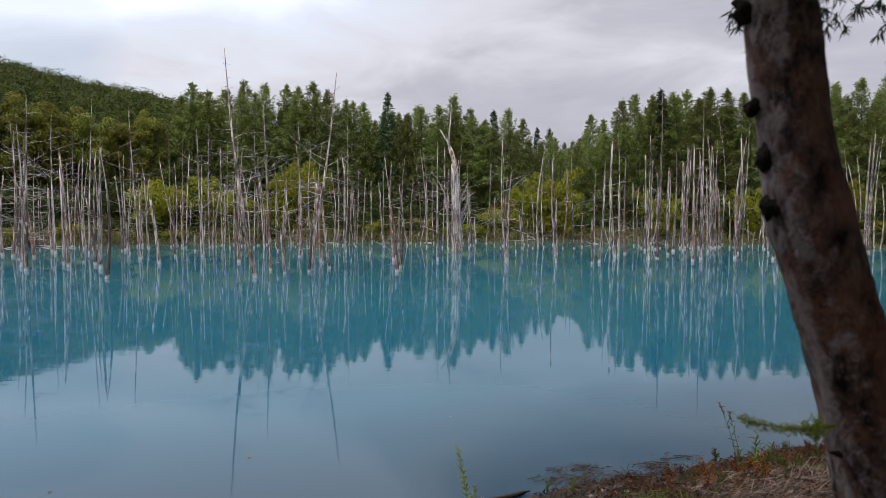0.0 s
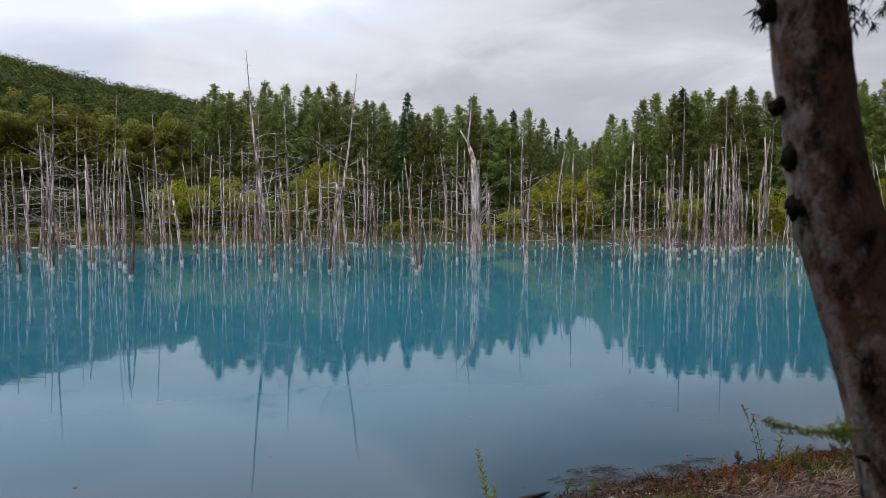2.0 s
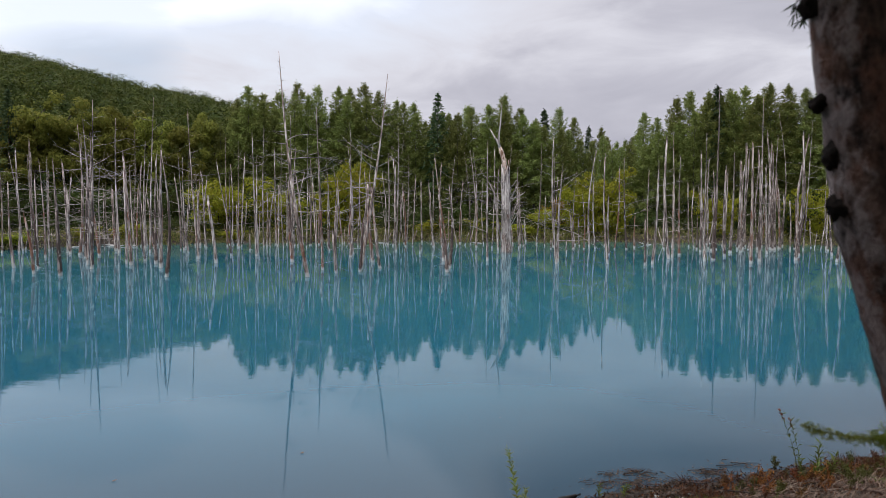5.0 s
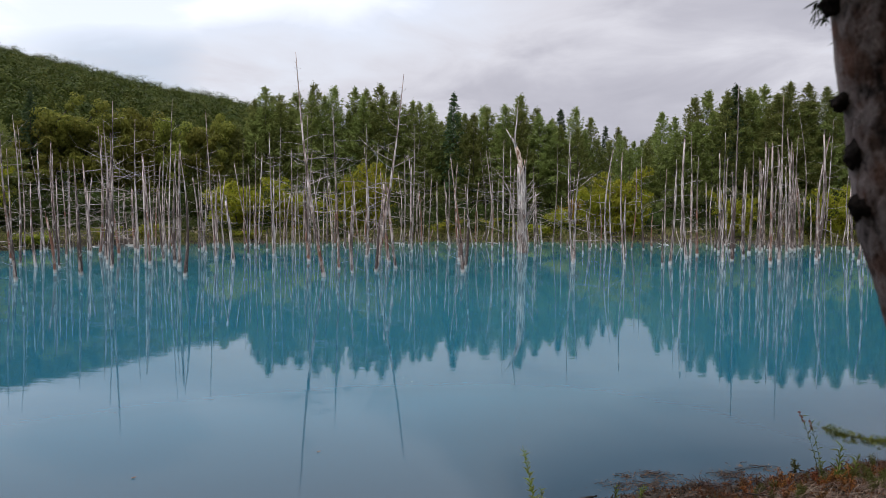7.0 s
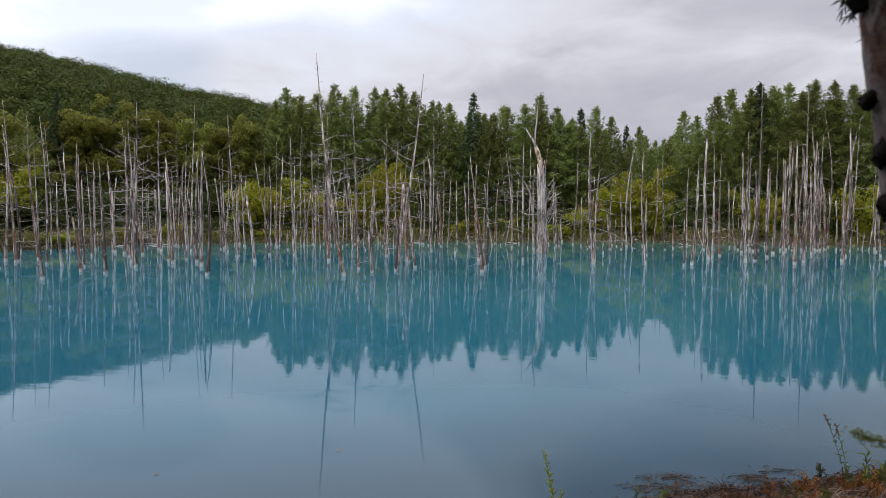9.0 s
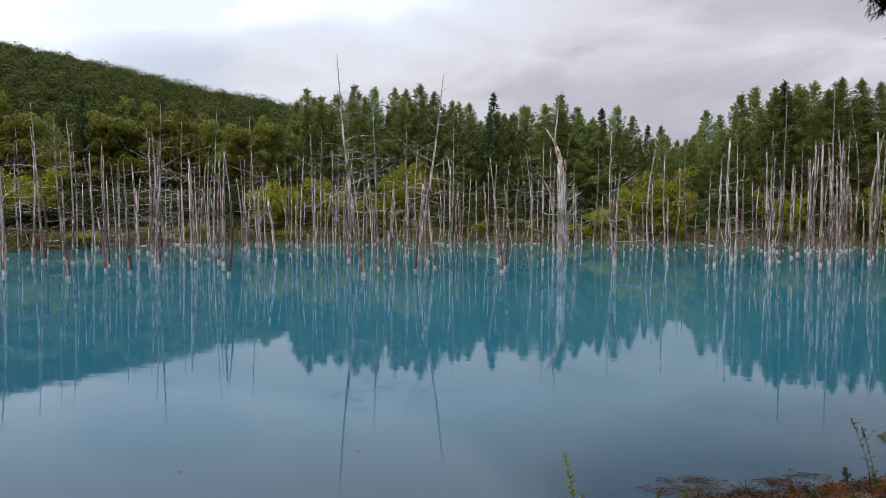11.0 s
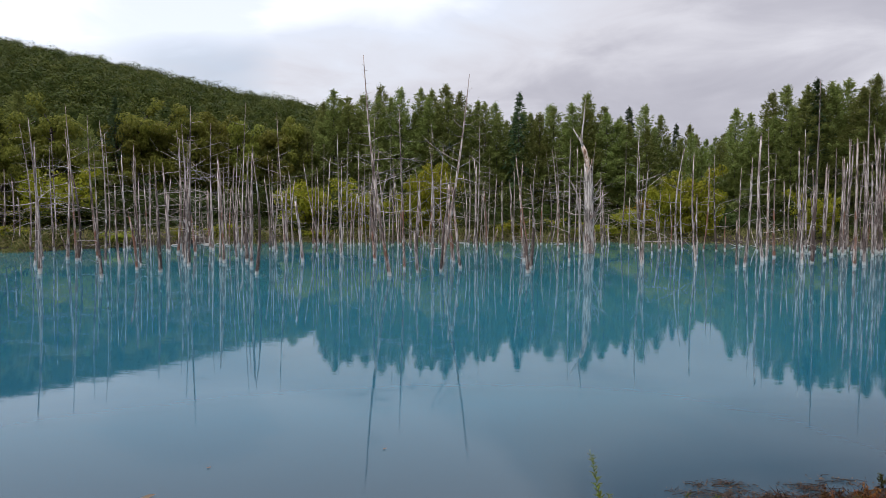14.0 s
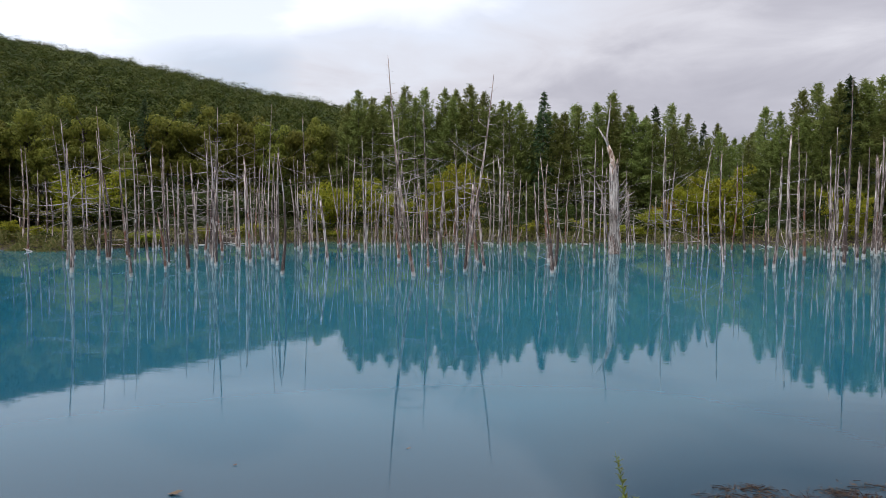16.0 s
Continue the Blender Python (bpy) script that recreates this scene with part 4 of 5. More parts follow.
dead_tree(-29.12, 34.41, 7.63, 0.100, -0.10, -0.09, 14, 1.75, bark_red)
dead_tree(-28.04, 33.71, 8.87, 0.081, -0.29, -0.24, 14, 1.75, bark_red)
dead_tree(-28.64, 34.52, 5.02, 0.083, -0.11, -0.09, 9, 1.1, bark_dark)
dead_tree(-19.77, 25.25, 3.17, 0.096, -0.24, -0.19, 9, 1.1, bark_dark)
dead_tree(-28.58, 36.06, 8.59, 0.086, -0.23, -0.18, 14, 1.75, bark_red)
dead_tree(-25.56, 32.93, 7.83, 0.071, -0.13, -0.10, 14, 1.75)
dead_tree(-23.97, 32.03, 4.33, 0.091, -0.17, -0.12, 9, 1.1, bark_red)
dead_tree(-32.73, 43.99, 6.95, 0.083, -0.21, -0.16, 20, 1.75)
dead_tree(-20.86, 29.07, 2.55, 0.082, -0.22, -0.16, 3, 0.7, bark_red)
dead_tree(-22.44, 31.59, 3.12, 0.060, -0.15, -0.11, 9, 1.1, bark_dark)
dead_tree(-40.83, 42.80, 5.11, 0.084, -0.08, -0.08, 9, 1.1, bark_dark)
dead_tree(-41.59, 42.62, 5.94, 0.105, 0.07, 0.07, 9, 1.1, bark_dark)
dead_tree(-40.81, 43.61, 1.20, 0.085, -0.00, -0.00, 2, 0.35)
dead_tree(-35.07, 42.66, 2.42, 0.082, -0.01, -0.01, 3, 0.7, bark_red)
dead_tree(-31.70, 35.32, 0.59, 0.086, -0.05, -0.05, 2, 0.35)
dead_tree(-31.27, 43.58, 6.70, 0.062, -0.16, -0.12, 20, 1.75, bark_dark)
dead_tree(-27.78, 39.05, 4.84, 0.055, 0.02, 0.02, 3, 0.7)
dead_tree(-27.35, 39.15, 6.00, 0.074, -0.12, -0.09, 9, 1.1, bark_red)
dead_tree(-33.23, 43.11, 8.71, 0.062, -0.05, -0.04, 14, 1.75, bark_red)
dead_tree(-40.04, 42.22, 3.84, 0.062, 0.07, 0.07, 9, 1.1)
dead_tree(-29.11, 44.10, 6.10, 0.103, -0.22, -0.15, 3, 0.7, bark_dark)
dead_tree(-28.16, 42.87, 4.23, 0.100, -0.09, -0.06, 9, 1.1)
dead_tree(-15.29, 36.12, 3.43, 0.116, -0.32, -0.14, 3, 0.51)
dead_tree(-21.76, 53.63, 8.89, 0.074, 0.03, 0.01, 3, 0.59, bark_red)
dead_tree(-16.83, 42.09, 5.48, 0.058, -0.00, -0.00, 3, 0.58, bark_dark)
dead_tree(-22.26, 56.38, 7.05, 0.058, -1.26, -0.50, 3, 0.59)
dead_tree(-20.08, 52.00, 8.40, 0.071, -0.02, -0.01, 3, 0.59, bark_red)
dead_tree(-15.15, 42.16, 7.93, 0.086, -0.19, -0.07, 24, 1.85)
dead_tree(-16.02, 45.02, 6.60, 0.076, -0.10, -0.04, 9, 1.17)
dead_tree(-17.83, 48.26, 1.22, 0.099, -0.02, -0.01, 3, 0.37)
dead_tree(-18.69, 53.77, 9.81, 0.073, 0.06, 0.02, 24, 1.89)
dead_tree(-18.42, 53.78, 4.43, 0.073, -0.02, -0.01, 3, 0.59, bark_red)
dead_tree(-18.15, 53.80, 4.35, 0.073, 0.22, 0.08, 3, 0.59)
dead_tree(-18.56, 56.57, 5.00, 0.057, 0.28, 0.09, 3, 0.59, bark_red)
dead_tree(-11.38, 37.48, 8.30, 0.075, 0.02, 0.01, 24, 1.63)
dead_tree(-8.07, 29.00, 9.75, 0.100, -1.19, -0.33, 39, 1.69, bark_red)
dead_tree(-14.72, 52.24, 9.18, 0.052, 0.11, 0.03, 9, 1.17)
dead_tree(-16.54, 52.16, 8.30, 0.053, -0.09, -0.03, 9, 1.17, bark_dark)
dead_tree(-16.49, 59.77, 7.62, 0.060, 0.09, 0.02, 3, 0.59, bark_dark)
dead_tree(-8.28, 32.10, 7.82, 0.086, -0.17, -0.04, 24, 1.40, bark_red)
dead_tree(-11.95, 48.51, 6.71, 0.064, -0.20, -0.05, 3, 0.59, bark_dark)
dead_tree(-12.97, 52.32, 4.84, 0.052, 0.01, 0.00, 3, 0.59)
dead_tree(-7.21, 30.64, 3.09, 0.082, -0.02, -0.00, 9, 0.83, bark_dark)
dead_tree(-13.55, 59.93, 5.63, 0.079, -0.43, -0.10, 3, 0.59, bark_red)
dead_tree(-9.04, 42.38, 6.99, 0.112, -0.18, -0.04, 24, 1.79)
dead_tree(-9.51, 45.27, 5.70, 0.089, -0.13, -0.03, 3, 0.59, bark_red)
dead_tree(-12.95, 59.96, 10.88, 0.059, 0.10, 0.02, 3, 0.59, bark_red)
dead_tree(-6.30, 31.54, 2.31, 0.083, 0.15, 0.03, 9, 0.69, bark_dark)
dead_tree(-6.37, 32.15, 9.48, 0.097, 1.27, 0.25, 37, 1.82, bark_red)
dead_tree(-6.76, 37.63, 4.42, 0.113, -0.30, -0.05, 9, 0.99, bark_red)
dead_tree(-5.85, 34.52, 4.14, 0.091, -0.45, -0.08, 9, 0.92, bark_red)
dead_tree(-11.09, 56.94, 8.35, 0.056, -0.07, -0.01, 3, 0.59)
dead_tree(-10.94, 60.07, 8.91, 0.059, 0.16, 0.03, 3, 0.59)
dead_tree(-9.33, 57.03, 5.98, 0.056, -0.10, -0.02, 3, 0.59)
dead_tree(-9.49, 60.14, 5.15, 0.058, -0.71, -0.11, 3, 0.59)
dead_tree(-9.11, 58.05, 7.50, 0.075, 0.04, 0.01, 9, 1.17)
dead_tree(-6.99, 48.72, 9.57, 0.063, 0.05, 0.01, 24, 1.89)
dead_tree(-8.01, 62.50, 8.23, 0.061, 0.09, 0.01, 24, 1.89)
dead_tree(-4.94, 45.46, 0.46, 0.088, 0.00, 0.00, 1, 0.14)
dead_tree(-6.60, 62.58, 5.68, 0.081, -0.09, -0.01, 3, 0.59, bark_dark)
dead_tree(-4.90, 55.34, 5.34, 0.071, -0.40, -0.04, 3, 0.59)
dead_tree(-4.81, 55.34, 4.28, 0.089, -0.36, -0.03, 3, 0.59)
dead_tree(-4.54, 60.41, 4.42, 0.078, -0.35, -0.03, 3, 0.59)
dead_tree(-3.56, 52.76, 7.07, 0.068, -1.00, -0.07, 3, 0.59, bark_red)
dead_tree(-2.17, 33.92, 4.25, 0.113, -0.05, -0.00, 16, 1.27, bark_dark)
dead_tree(-2.87, 39.09, 1.88, 0.131, -0.10, -0.01, 7, 0.56, bark_dark)
dead_tree(-2.16, 31.65, 1.39, 0.117, -0.08, -0.01, 5, 0.42, bark_dark)
dead_tree(-3.05, 57.35, 7.69, 0.055, -0.14, -0.01, 24, 1.89)
dead_tree(-1.99, 60.54, 8.32, 0.058, -0.61, -0.02, 9, 1.17, bark_dark)
dead_tree(-2.03, 61.66, 8.58, 0.059, 0.15, 0.00, 24, 1.89)
dead_tree(-1.54, 62.86, 5.28, 0.060, -0.06, -0.00, 3, 0.59, bark_red)
dead_tree(-0.82, 60.60, 5.95, 0.058, -0.06, -0.00, 3, 0.59, bark_dark)
dead_tree(-0.30, 39.18, 7.02, 0.075, -0.01, -0.00, 24, 1.63, bark_dark)
dead_tree(-0.04, 52.92, 7.76, 0.051, 0.16, 0.00, 9, 1.17)
dead_tree(0.40, 52.94, 6.22, 0.068, 0.07, -0.00, 3, 0.59)
dead_tree(2.06, 53.02, 6.67, 0.068, -0.12, 0.00, 24, 1.89, bark_dark)
dead_tree(2.38, 57.62, 4.60, 0.074, -0.17, 0.01, 3, 0.59)
dead_tree(1.84, 60.74, 9.00, 0.058, -0.14, 0.00, 3, 0.59, bark_red)
dead_tree(2.62, 57.63, 5.09, 0.074, -0.31, 0.01, 20, 1.53, bark_dark)
dead_tree(3.95, 60.85, 9.02, 0.078, 0.35, -0.02, 3, 0.59, bark_dark)
dead_tree(4.43, 57.72, 4.13, 0.056, 0.02, -0.00, 3, 0.59)
dead_tree(3.52, 37.54, 7.20, 0.072, -0.18, 0.02, 24, 1.58)
dead_tree(3.70, 38.41, 5.61, 0.100, 0.21, -0.02, 22, 1.61, bark_dark)
dead_tree(4.57, 53.13, 0.67, 0.085, -0.00, 0.00, 2, 0.20)
dead_tree(5.13, 47.15, 0.80, 0.076, -0.01, 0.00, 3, 0.24, bark_dark)
dead_tree(6.28, 53.21, 2.69, 0.069, -0.24, 0.03, 3, 0.59)
dead_tree(7.14, 53.25, 3.23, 0.086, 0.06, -0.01, 3, 0.59, bark_red)
dead_tree(6.37, 53.22, 6.03, 0.051, 0.12, -0.01, 9, 1.17)
dead_tree(8.00, 53.29, 6.26, 0.069, -0.11, 0.02, 24, 1.88)
dead_tree(6.35, 37.63, 5.87, 0.061, -0.22, 0.04, 9, 0.99, bark_red)
dead_tree(7.83, 45.96, 3.87, 0.060, -0.08, 0.01, 3, 0.59)
dead_tree(9.50, 53.36, 6.27, 0.069, 0.32, -0.06, 9, 1.17, bark_red)
dead_tree(10.45, 53.40, 7.17, 0.087, -0.26, 0.05, 24, 1.89, bark_dark)
dead_tree(11.45, 55.21, 0.61, 0.108, -0.01, 0.00, 2, 0.18, bark_red)
dead_tree(25.15, 52.41, 5.81, 0.074, -0.17, 0.08, 2, 0.35)
dead_tree(22.62, 46.55, 6.25, 0.083, -0.08, 0.04, 2, 0.35, bark_dark)
dead_tree(20.12, 40.84, 6.78, 0.087, -0.05, 0.02, 2, 0.35)
dead_tree(21.74, 43.53, 6.39, 0.062, 0.02, -0.01, 2, 0.35, bark_red)
dead_tree(37.83, 62.65, 9.58, 0.070, -0.48, 0.29, 2, 0.35)
dead_tree(38.48, 62.68, 7.49, 0.071, -0.58, 0.35, 2, 0.35, bark_red)
dead_tree(38.76, 62.69, 8.00, 0.071, -0.17, 0.10, 2, 0.35)
dead_tree(31.22, 49.62, 8.05, 0.094, 0.12, -0.07, 5, 0.70)
dead_tree(30.53, 48.19, 8.46, 0.091, 0.15, -0.10, 5, 0.70, bark_dark)
dead_tree(30.73, 48.20, 7.58, 0.073, 0.20, -0.13, 2, 0.35, bark_dark)
dead_tree(35.14, 54.54, 8.89, 0.083, 0.22, -0.14, 5, 0.70)
dead_tree(35.52, 54.56, 5.04, 0.083, 0.12, -0.08, 2, 0.35)
dead_tree(-50.24, 48.48, 6.99, 0.067, 0.10, 0.11, 3, 0.59, bark_dark)
dead_tree(-43.13, 42.74, 7.55, 0.078, 0.09, 0.09, 9, 1.17, bark_red)
dead_tree(-44.43, 44.12, 2.37, 0.120, -0.12, -0.12, 3, 0.59)
dead_tree(-39.73, 39.75, 7.41, 0.090, 0.07, 0.07, 24, 1.89, bark_red)
dead_tree(-19.08, 28.39, 5.15, 0.114, -0.20, -0.13, 9, 0.90, bark_dark)
dead_tree(-31.73, 45.96, 6.76, 0.072, -0.04, -0.03, 24, 1.89)
dead_tree(0.42, 50.48, 4.16, 0.083, -0.01, 0.00, 9, 0.9)
dead_tree(3.23, 65.66, 2.69, 0.108, -0.09, 0.00, 9, 0.9)
dead_tree(-11.43, 37.56, 6.28, 0.115, 0.05, 0.02, 18, 1.5, bark_red)
dead_tree(-7.21, 30.57, 1.80, 0.079, -0.15, -0.04, 3, 0.9)
dead_tree(-5.67, 33.55, 2.01, 0.100, -0.18, -0.03, 3, 0.9)
dead_tree(-1.31, 54.10, 7.83, 0.079, -0.53, -0.02, 18, 1.5, bark_red)


# ---------------------------------------------------------------- the thick broken snag in mid pond
def broken_snag():
    """A stout fluted dead trunk, torn off at 6 m, with a torn brown stem, two bare forks and a brush of limbs."""
    rng = np.random.default_rng(301)
    e = thing("broken_snag", 0.98, 48.35, -0.9, "stout silver-grey broken snag with torn brown top and bare forks", "dead tree", "dead trees in the pond")
    sides, rings = 30, 22
    v, fc = [], []
    ridge = [(0.84 if k % 4 == 0 else 0.96) + rng.uniform(-0.07, 0.09) for k in range(sides)]
    for i in range(rings):
        u = i / (rings - 1)
        r = (0.46 - 0.09 * min(1, u * 3) - 0.05 * u)
        for k in range(sides):
            a = 2 * math.pi * k / sides
            q = r * ridge[k] * rng.uniform(0.95, 1.05)
            up = 6.75 * u + (rng.uniform(-0.35, 0.5) if i == rings - 1 else 0)
            v.append((q * math.cos(a) - 0.10 * u * u, q * math.sin(a), up))
    for i in range(rings - 1):
        for k in range(sides):
            a, c = i * sides + k, i * sides + (k + 1) % sides
            fc.append((a, c, c + sides, a + sides))
    fc.append(tuple((rings - 1) * sides + k for k in range(sides)))
    part("trunk", mesh_of("trunk", v, fc, snag_wood, True), e)
    sh = Shape()
    sh.tube([(-0.08, 0, 5.9), (-0.10, 0, 6.6), (-0.20, 0, 7.3), (-0.34, 0, 7.9), (-0.50, 0, 8.4)], [0.25, 0.23, 0.18, 0.15, 0.11], 11, rough=0.28, rng=rng)
    for _ in range(9):
        a, z0 = rng.uniform(0, 6.28), rng.uniform(5.9, 7.4)
        q = np.array([-0.10 + 0.25 * math.cos(a), 0.25 * math.sin(a), z0 - 0.3])
        tear = Shape()
        tear.tube([q, q + (0.02 * math.cos(a), 0.02 * math.sin(a), rng.uniform(0.3, 0.8))], [0.06, 0.012], 4)
        part("splinter", tear.mesh("splinter", torn_wood), e)
    part("torn_stem", sh.mesh("torn_stem", torn_wood), e, "reddish brown torn wood")
    for path, rad in ((((-0.44, 0, 8.2), (-0.62, 0, 8.7), (-0.90, 0.1, 9.15), (-1.2, 0.1, 9.65)), (0.10, 0.085, 0.06, 0.025)),
                      (((-0.48, 0, 8.3), (-0.62, 0, 8.8), (-0.56, 0, 9.4), (-0.46, 0, 10.2), (-0.42, 0, 11.0), (-0.36, 0, 11.6)), (0.10, 0.085, 0.07, 0.045, 0.03, 0.012)),
                      (((-0.1, 0.2, 0.5), (-0.62, 0.2, 3.2), (-0.9, 0.1, 5.2), (-1.5, 0, 6.3)), (0.09, 0.07, 0.055, 0.02))):
        sh = Shape()
        sh.tube(path, rad, 7, rough=0.08, rng=rng)
        part("fork", sh.mesh("fork", twig_wood), e)
    for i in range(26):
        s = 1 if i % 3 else -1
        z0 = rng.uniform(2.6, 6.2)
        L = rng.uniform(0.6, 1.7)
        az = rng.uniform(-1.2, 1.2) + (0 if s > 0 else math.pi)
        el = rng.uniform(0.15, 1.1) if s > 0 else rng.uniform(-0.2, 0.7)
        d = np.array([math.cos(az) * math.cos(el), math.sin(az) * math.cos(el), math.sin(el)])
        p0 = np.array([0.28 * math.cos(az), 0.28 * math.sin(az), z0])
        sh = Shape()
        sh.tube([p0, p0 + d * L * 0.5 + (0, 0, 0.03), p0 + d * L + (0, 0, 0.22 * L)], [0.035, 0.024, 0.008], 4)
        q = p0 + d * L * 0.55
        sh.tube([q, q + (d + rng.normal(0, 0.5, 3)) * L * 0.35], [0.016, 0.006], 3)
        part("branch", sh.mesh("branch", twig_wood), e)


broken_snag()

# thin far poles between the larger ones, close to the far shore
poles = random.Random(31)
for i in range(150):
    x = poles.choice((poles.uniform(-52, 30), poles.uniform(-36, -6), poles.uniform(-30, 16), poles.uniform(17, 30)))
    y = float(np.interp(x, FAR_X, FAR_Y)) - poles.uniform(2.0, 9)
    if poles.random() < 0.9 and not 1.5 < x < 4.5:
        h = poles.choice((1.2, 2.6, 3.8, 4.6, 5.5, 6.5, 7.5)) * poles.uniform(0.85, 1.15)
        dead_tree(x, y, h, poles.uniform(0.040, 0.080), poles.gauss(0, 0.25), poles.gauss(0, 0.2), poles.choice((2, 3, 5, 9)) if h > 2 else 0, 1.0 if x < 8 else 0.5, poles.choice((None, None, bark_dark, bark_red)))

# fallen poles and sticks lying in the shallows
for i in range(10):
    x = poles.uniform(-46, 26)
    y = float(np.interp(x, FAR_X, FAR_Y)) - poles.uniform(0.5, 5)
    L, az = poles.uniform(1.2, 3.2), poles.uniform(-0.5, 0.5) + (math.pi if i % 2 else 0)
    e = thing("fallen_branch", x, y, 0.0, "pale bare fallen branch half sunk in the shallows", "branch", "fallen branches in the pond")
    sh = Shape()
    rng = np.random.default_rng(400 + i)
    sh.tube([(0, 0, -0.25), (0.35 * L * math.cos(az), 0.35 * L * math.sin(az), 0.03), (0.7 * L * math.cos(az), 0.7 * L * math.sin(az), 0.07), (L * math.cos(az), L * math.sin(az), 0.08 + rng.uniform(0, 0.2))], [0.055, 0.05, 0.035, 0.012], 5)
    q = np.array([0.55 * L * math.cos(az), 0.55 * L * math.sin(az), 0.15])
    sh.tube([q, q + (0.2 * rng.normal(), 0.2, 0.35)], [0.02, 0.006], 4)
    part("stem", sh.mesh("stem", dead_wood), e)


# ---------------------------------------------------------------- the near tree on the bank
def near_tree():
    rng = np.random.default_rng(500)
    e = thing("leaning_tree", 1.60, 2.44, 1.0, "leaning dark-barked tree trunk with knots on the near bank", "tree")
    o = np.array([1.60, 2.44, 1.0])
    zs = [0.9, 1.15, 1.46, 1.83, 1.97, 2.13, 2.25, 2.37, 2.49, 2.60, 2.72, 2.84, 2.95, 3.10, 3.22, 3.37, 3.52, 3.80, 4.6, 5.8, 7.2, 8.6]
    xs = [1.74, 1.70, 1.645, 1.558, 1.519, 1.469, 1.430, 1.392, 1.352, 1.317, 1.275, 1.246, 1.221, 1.193, 1.174, 1.151, 1.130, 1.088, 1.02, 1.0, 1.1, 1.15]
    rs = [0.23, 0.21, 0.19, 0.171, 0.157, 0.147, 0.143, 0.139, 0.138, 0.138, 0.140, 0.134, 0.125, 0.118, 0.117, 0.120, 0.117, 0.115, 0.105, 0.09, 0.07, 0.03]
    sides, v, fc = 44, [], []
    zz = np.concatenate([np.arange(0.9, 4.0, 0.022), np.arange(4.0, 8.6, 0.25)])
    for z in zz:
        cx, r = np.interp(z, zs, xs), np.interp(z, zs, rs)
        for k in range(sides):
            a = 2 * math.pi * k / sides
            p = Vector((math.cos(a) * 1.6, math.sin(a) * 1.6, z * 6))
            w = 0.055 * noise.fractal(p, 0.8, 2.1, 4) + 0.05 * noise.noise(Vector((math.cos(a) * 0.8, math.sin(a) * 0.8, z * 2.2)))
            q = r * (1 + w)
            v.append((cx + q * math.cos(a) - o[0], q * math.sin(a), z - o[2]))
    n = len(zz)
    for i in range(n - 1):
        for k in range(sides):
            a, c = i * sides + k, i * sides + (k + 1) % sides
            fc.append((a, c, c + sides, a + sides))
    fc.append(tuple((n - 1) * sides + k for k in range(sides)))
    trunk = part("trunk", mesh_of("trunk", v, fc, near_bark, True), e)

    def knot(x, y, z, r, out, tilt=0.0):
        """A healed branch stub, a lump that swells out of the bark."""
        kv, kf = [], []
        for i in range(9):
            th = math.pi * i / 8
            for k in range(14):
                a = 2 * math.pi * k / 14
                p = Vector((math.cos(th) * out, math.sin(th) * math.cos(a) * r, math.sin(th) * math.sin(a) * r))
                p *= 1 + 0.5 * noise.fractal(p * 45 + Vector((x * 9, z * 9, 0)), 0.7, 2.2, 3)
                kv.append((-p.x + x - o[0], p.y + y - o[1], p.z + tilt * p.x + z - o[2]))
        for i in range(8):
            for k in range(14):
                a, c = i * 14 + k, i * 14 + (k + 1) % 14
                kf.append((a, c, c + 14, a + 14))
        part("knot", mesh_of("knot", kv, kf, knot_bark, True), e, "dark rounded knot where a limb was lost")

    knot(1.030, 2.44, 3.475, 0.044, 0.052, 0.25)
    knot(1.062, 2.45, 3.165, 0.032, 0.036, -0.2)
    knot(1.100, 2.44, 2.990, 0.046, 0.024)
    knot(1.128, 2.44, 2.825, 0.048, 0.038)
    knot(1.375, 2.40, 1.975, 0.014, 0.045, 0.1)
    # limbs and leafy crown above the view
    for az, el, z0, L in ((0.4, 0.7, 5.0, 2.6), (2.2, 0.8, 5.6, 2.4), (3.9, 0.6, 6.0, 2.5), (5.2, 0.9, 6.6, 2.0), (1.4, 1.0, 7.2, 1.8), (0.1, 0.35, 4.55, 1.9)):
        p0 = np.array([float(np.interp(z0, zs, xs)), 2.44, z0]) - o
        d = np.array([math.cos(az) * math.cos(el), math.sin(az) * math.cos(el), math.sin(el)])
        sh = Shape()
        sh.tube([p0, p0 + d * L * 0.4, p0 + d * L * 0.75 + (0, 0, 0.06), p0 + d * L], [0.06, 0.045, 0.03, 0.01], 7, rough=0.06, rng=rng)
        part("limb", sh.mesh("limb", near_bark), e)
    c = rng.normal(size=(5200, 3))
    c /= np.linalg.norm(c, axis=1)[:, None]
    c = c * (rng.uniform(0.25, 1, 5200) ** 0.6)[:, None] * (2.7, 2.7, 1.9) + np.array([1.1, 2.3, 7.6]) - o
    c = c[np.array([noise.noise(Vector(p) * 0.9) for p in c]) > -0.12]
    part("crown", quads_mesh("crown", leaves(rng, c, 0.11, 0.022, droop=0.4), willow_green), e, "narrow grey-green leaves")
    # mossy side sprig
    sh = Shape()
    a0, a1 = np.array([1.30, 2.32, 2.10]) - o, np.array([0.965, 2.30, 2.135]) - o
    ts = np.linspace(0, 1, 9)
    path = [a0 + (a1 - a0) * t + np.array([0, 0, -0.022 * math.sin(math.pi * t)]) for t in ts]
    sh.tube(path, [0.006 * (1 - 0.7 * t) for t in ts], 5)
    sprig = part("sprig", sh.mesh("sprig", moss_green), e, "thin green mossy sprig")
    t = rng.uniform(0.15, 1, 420)
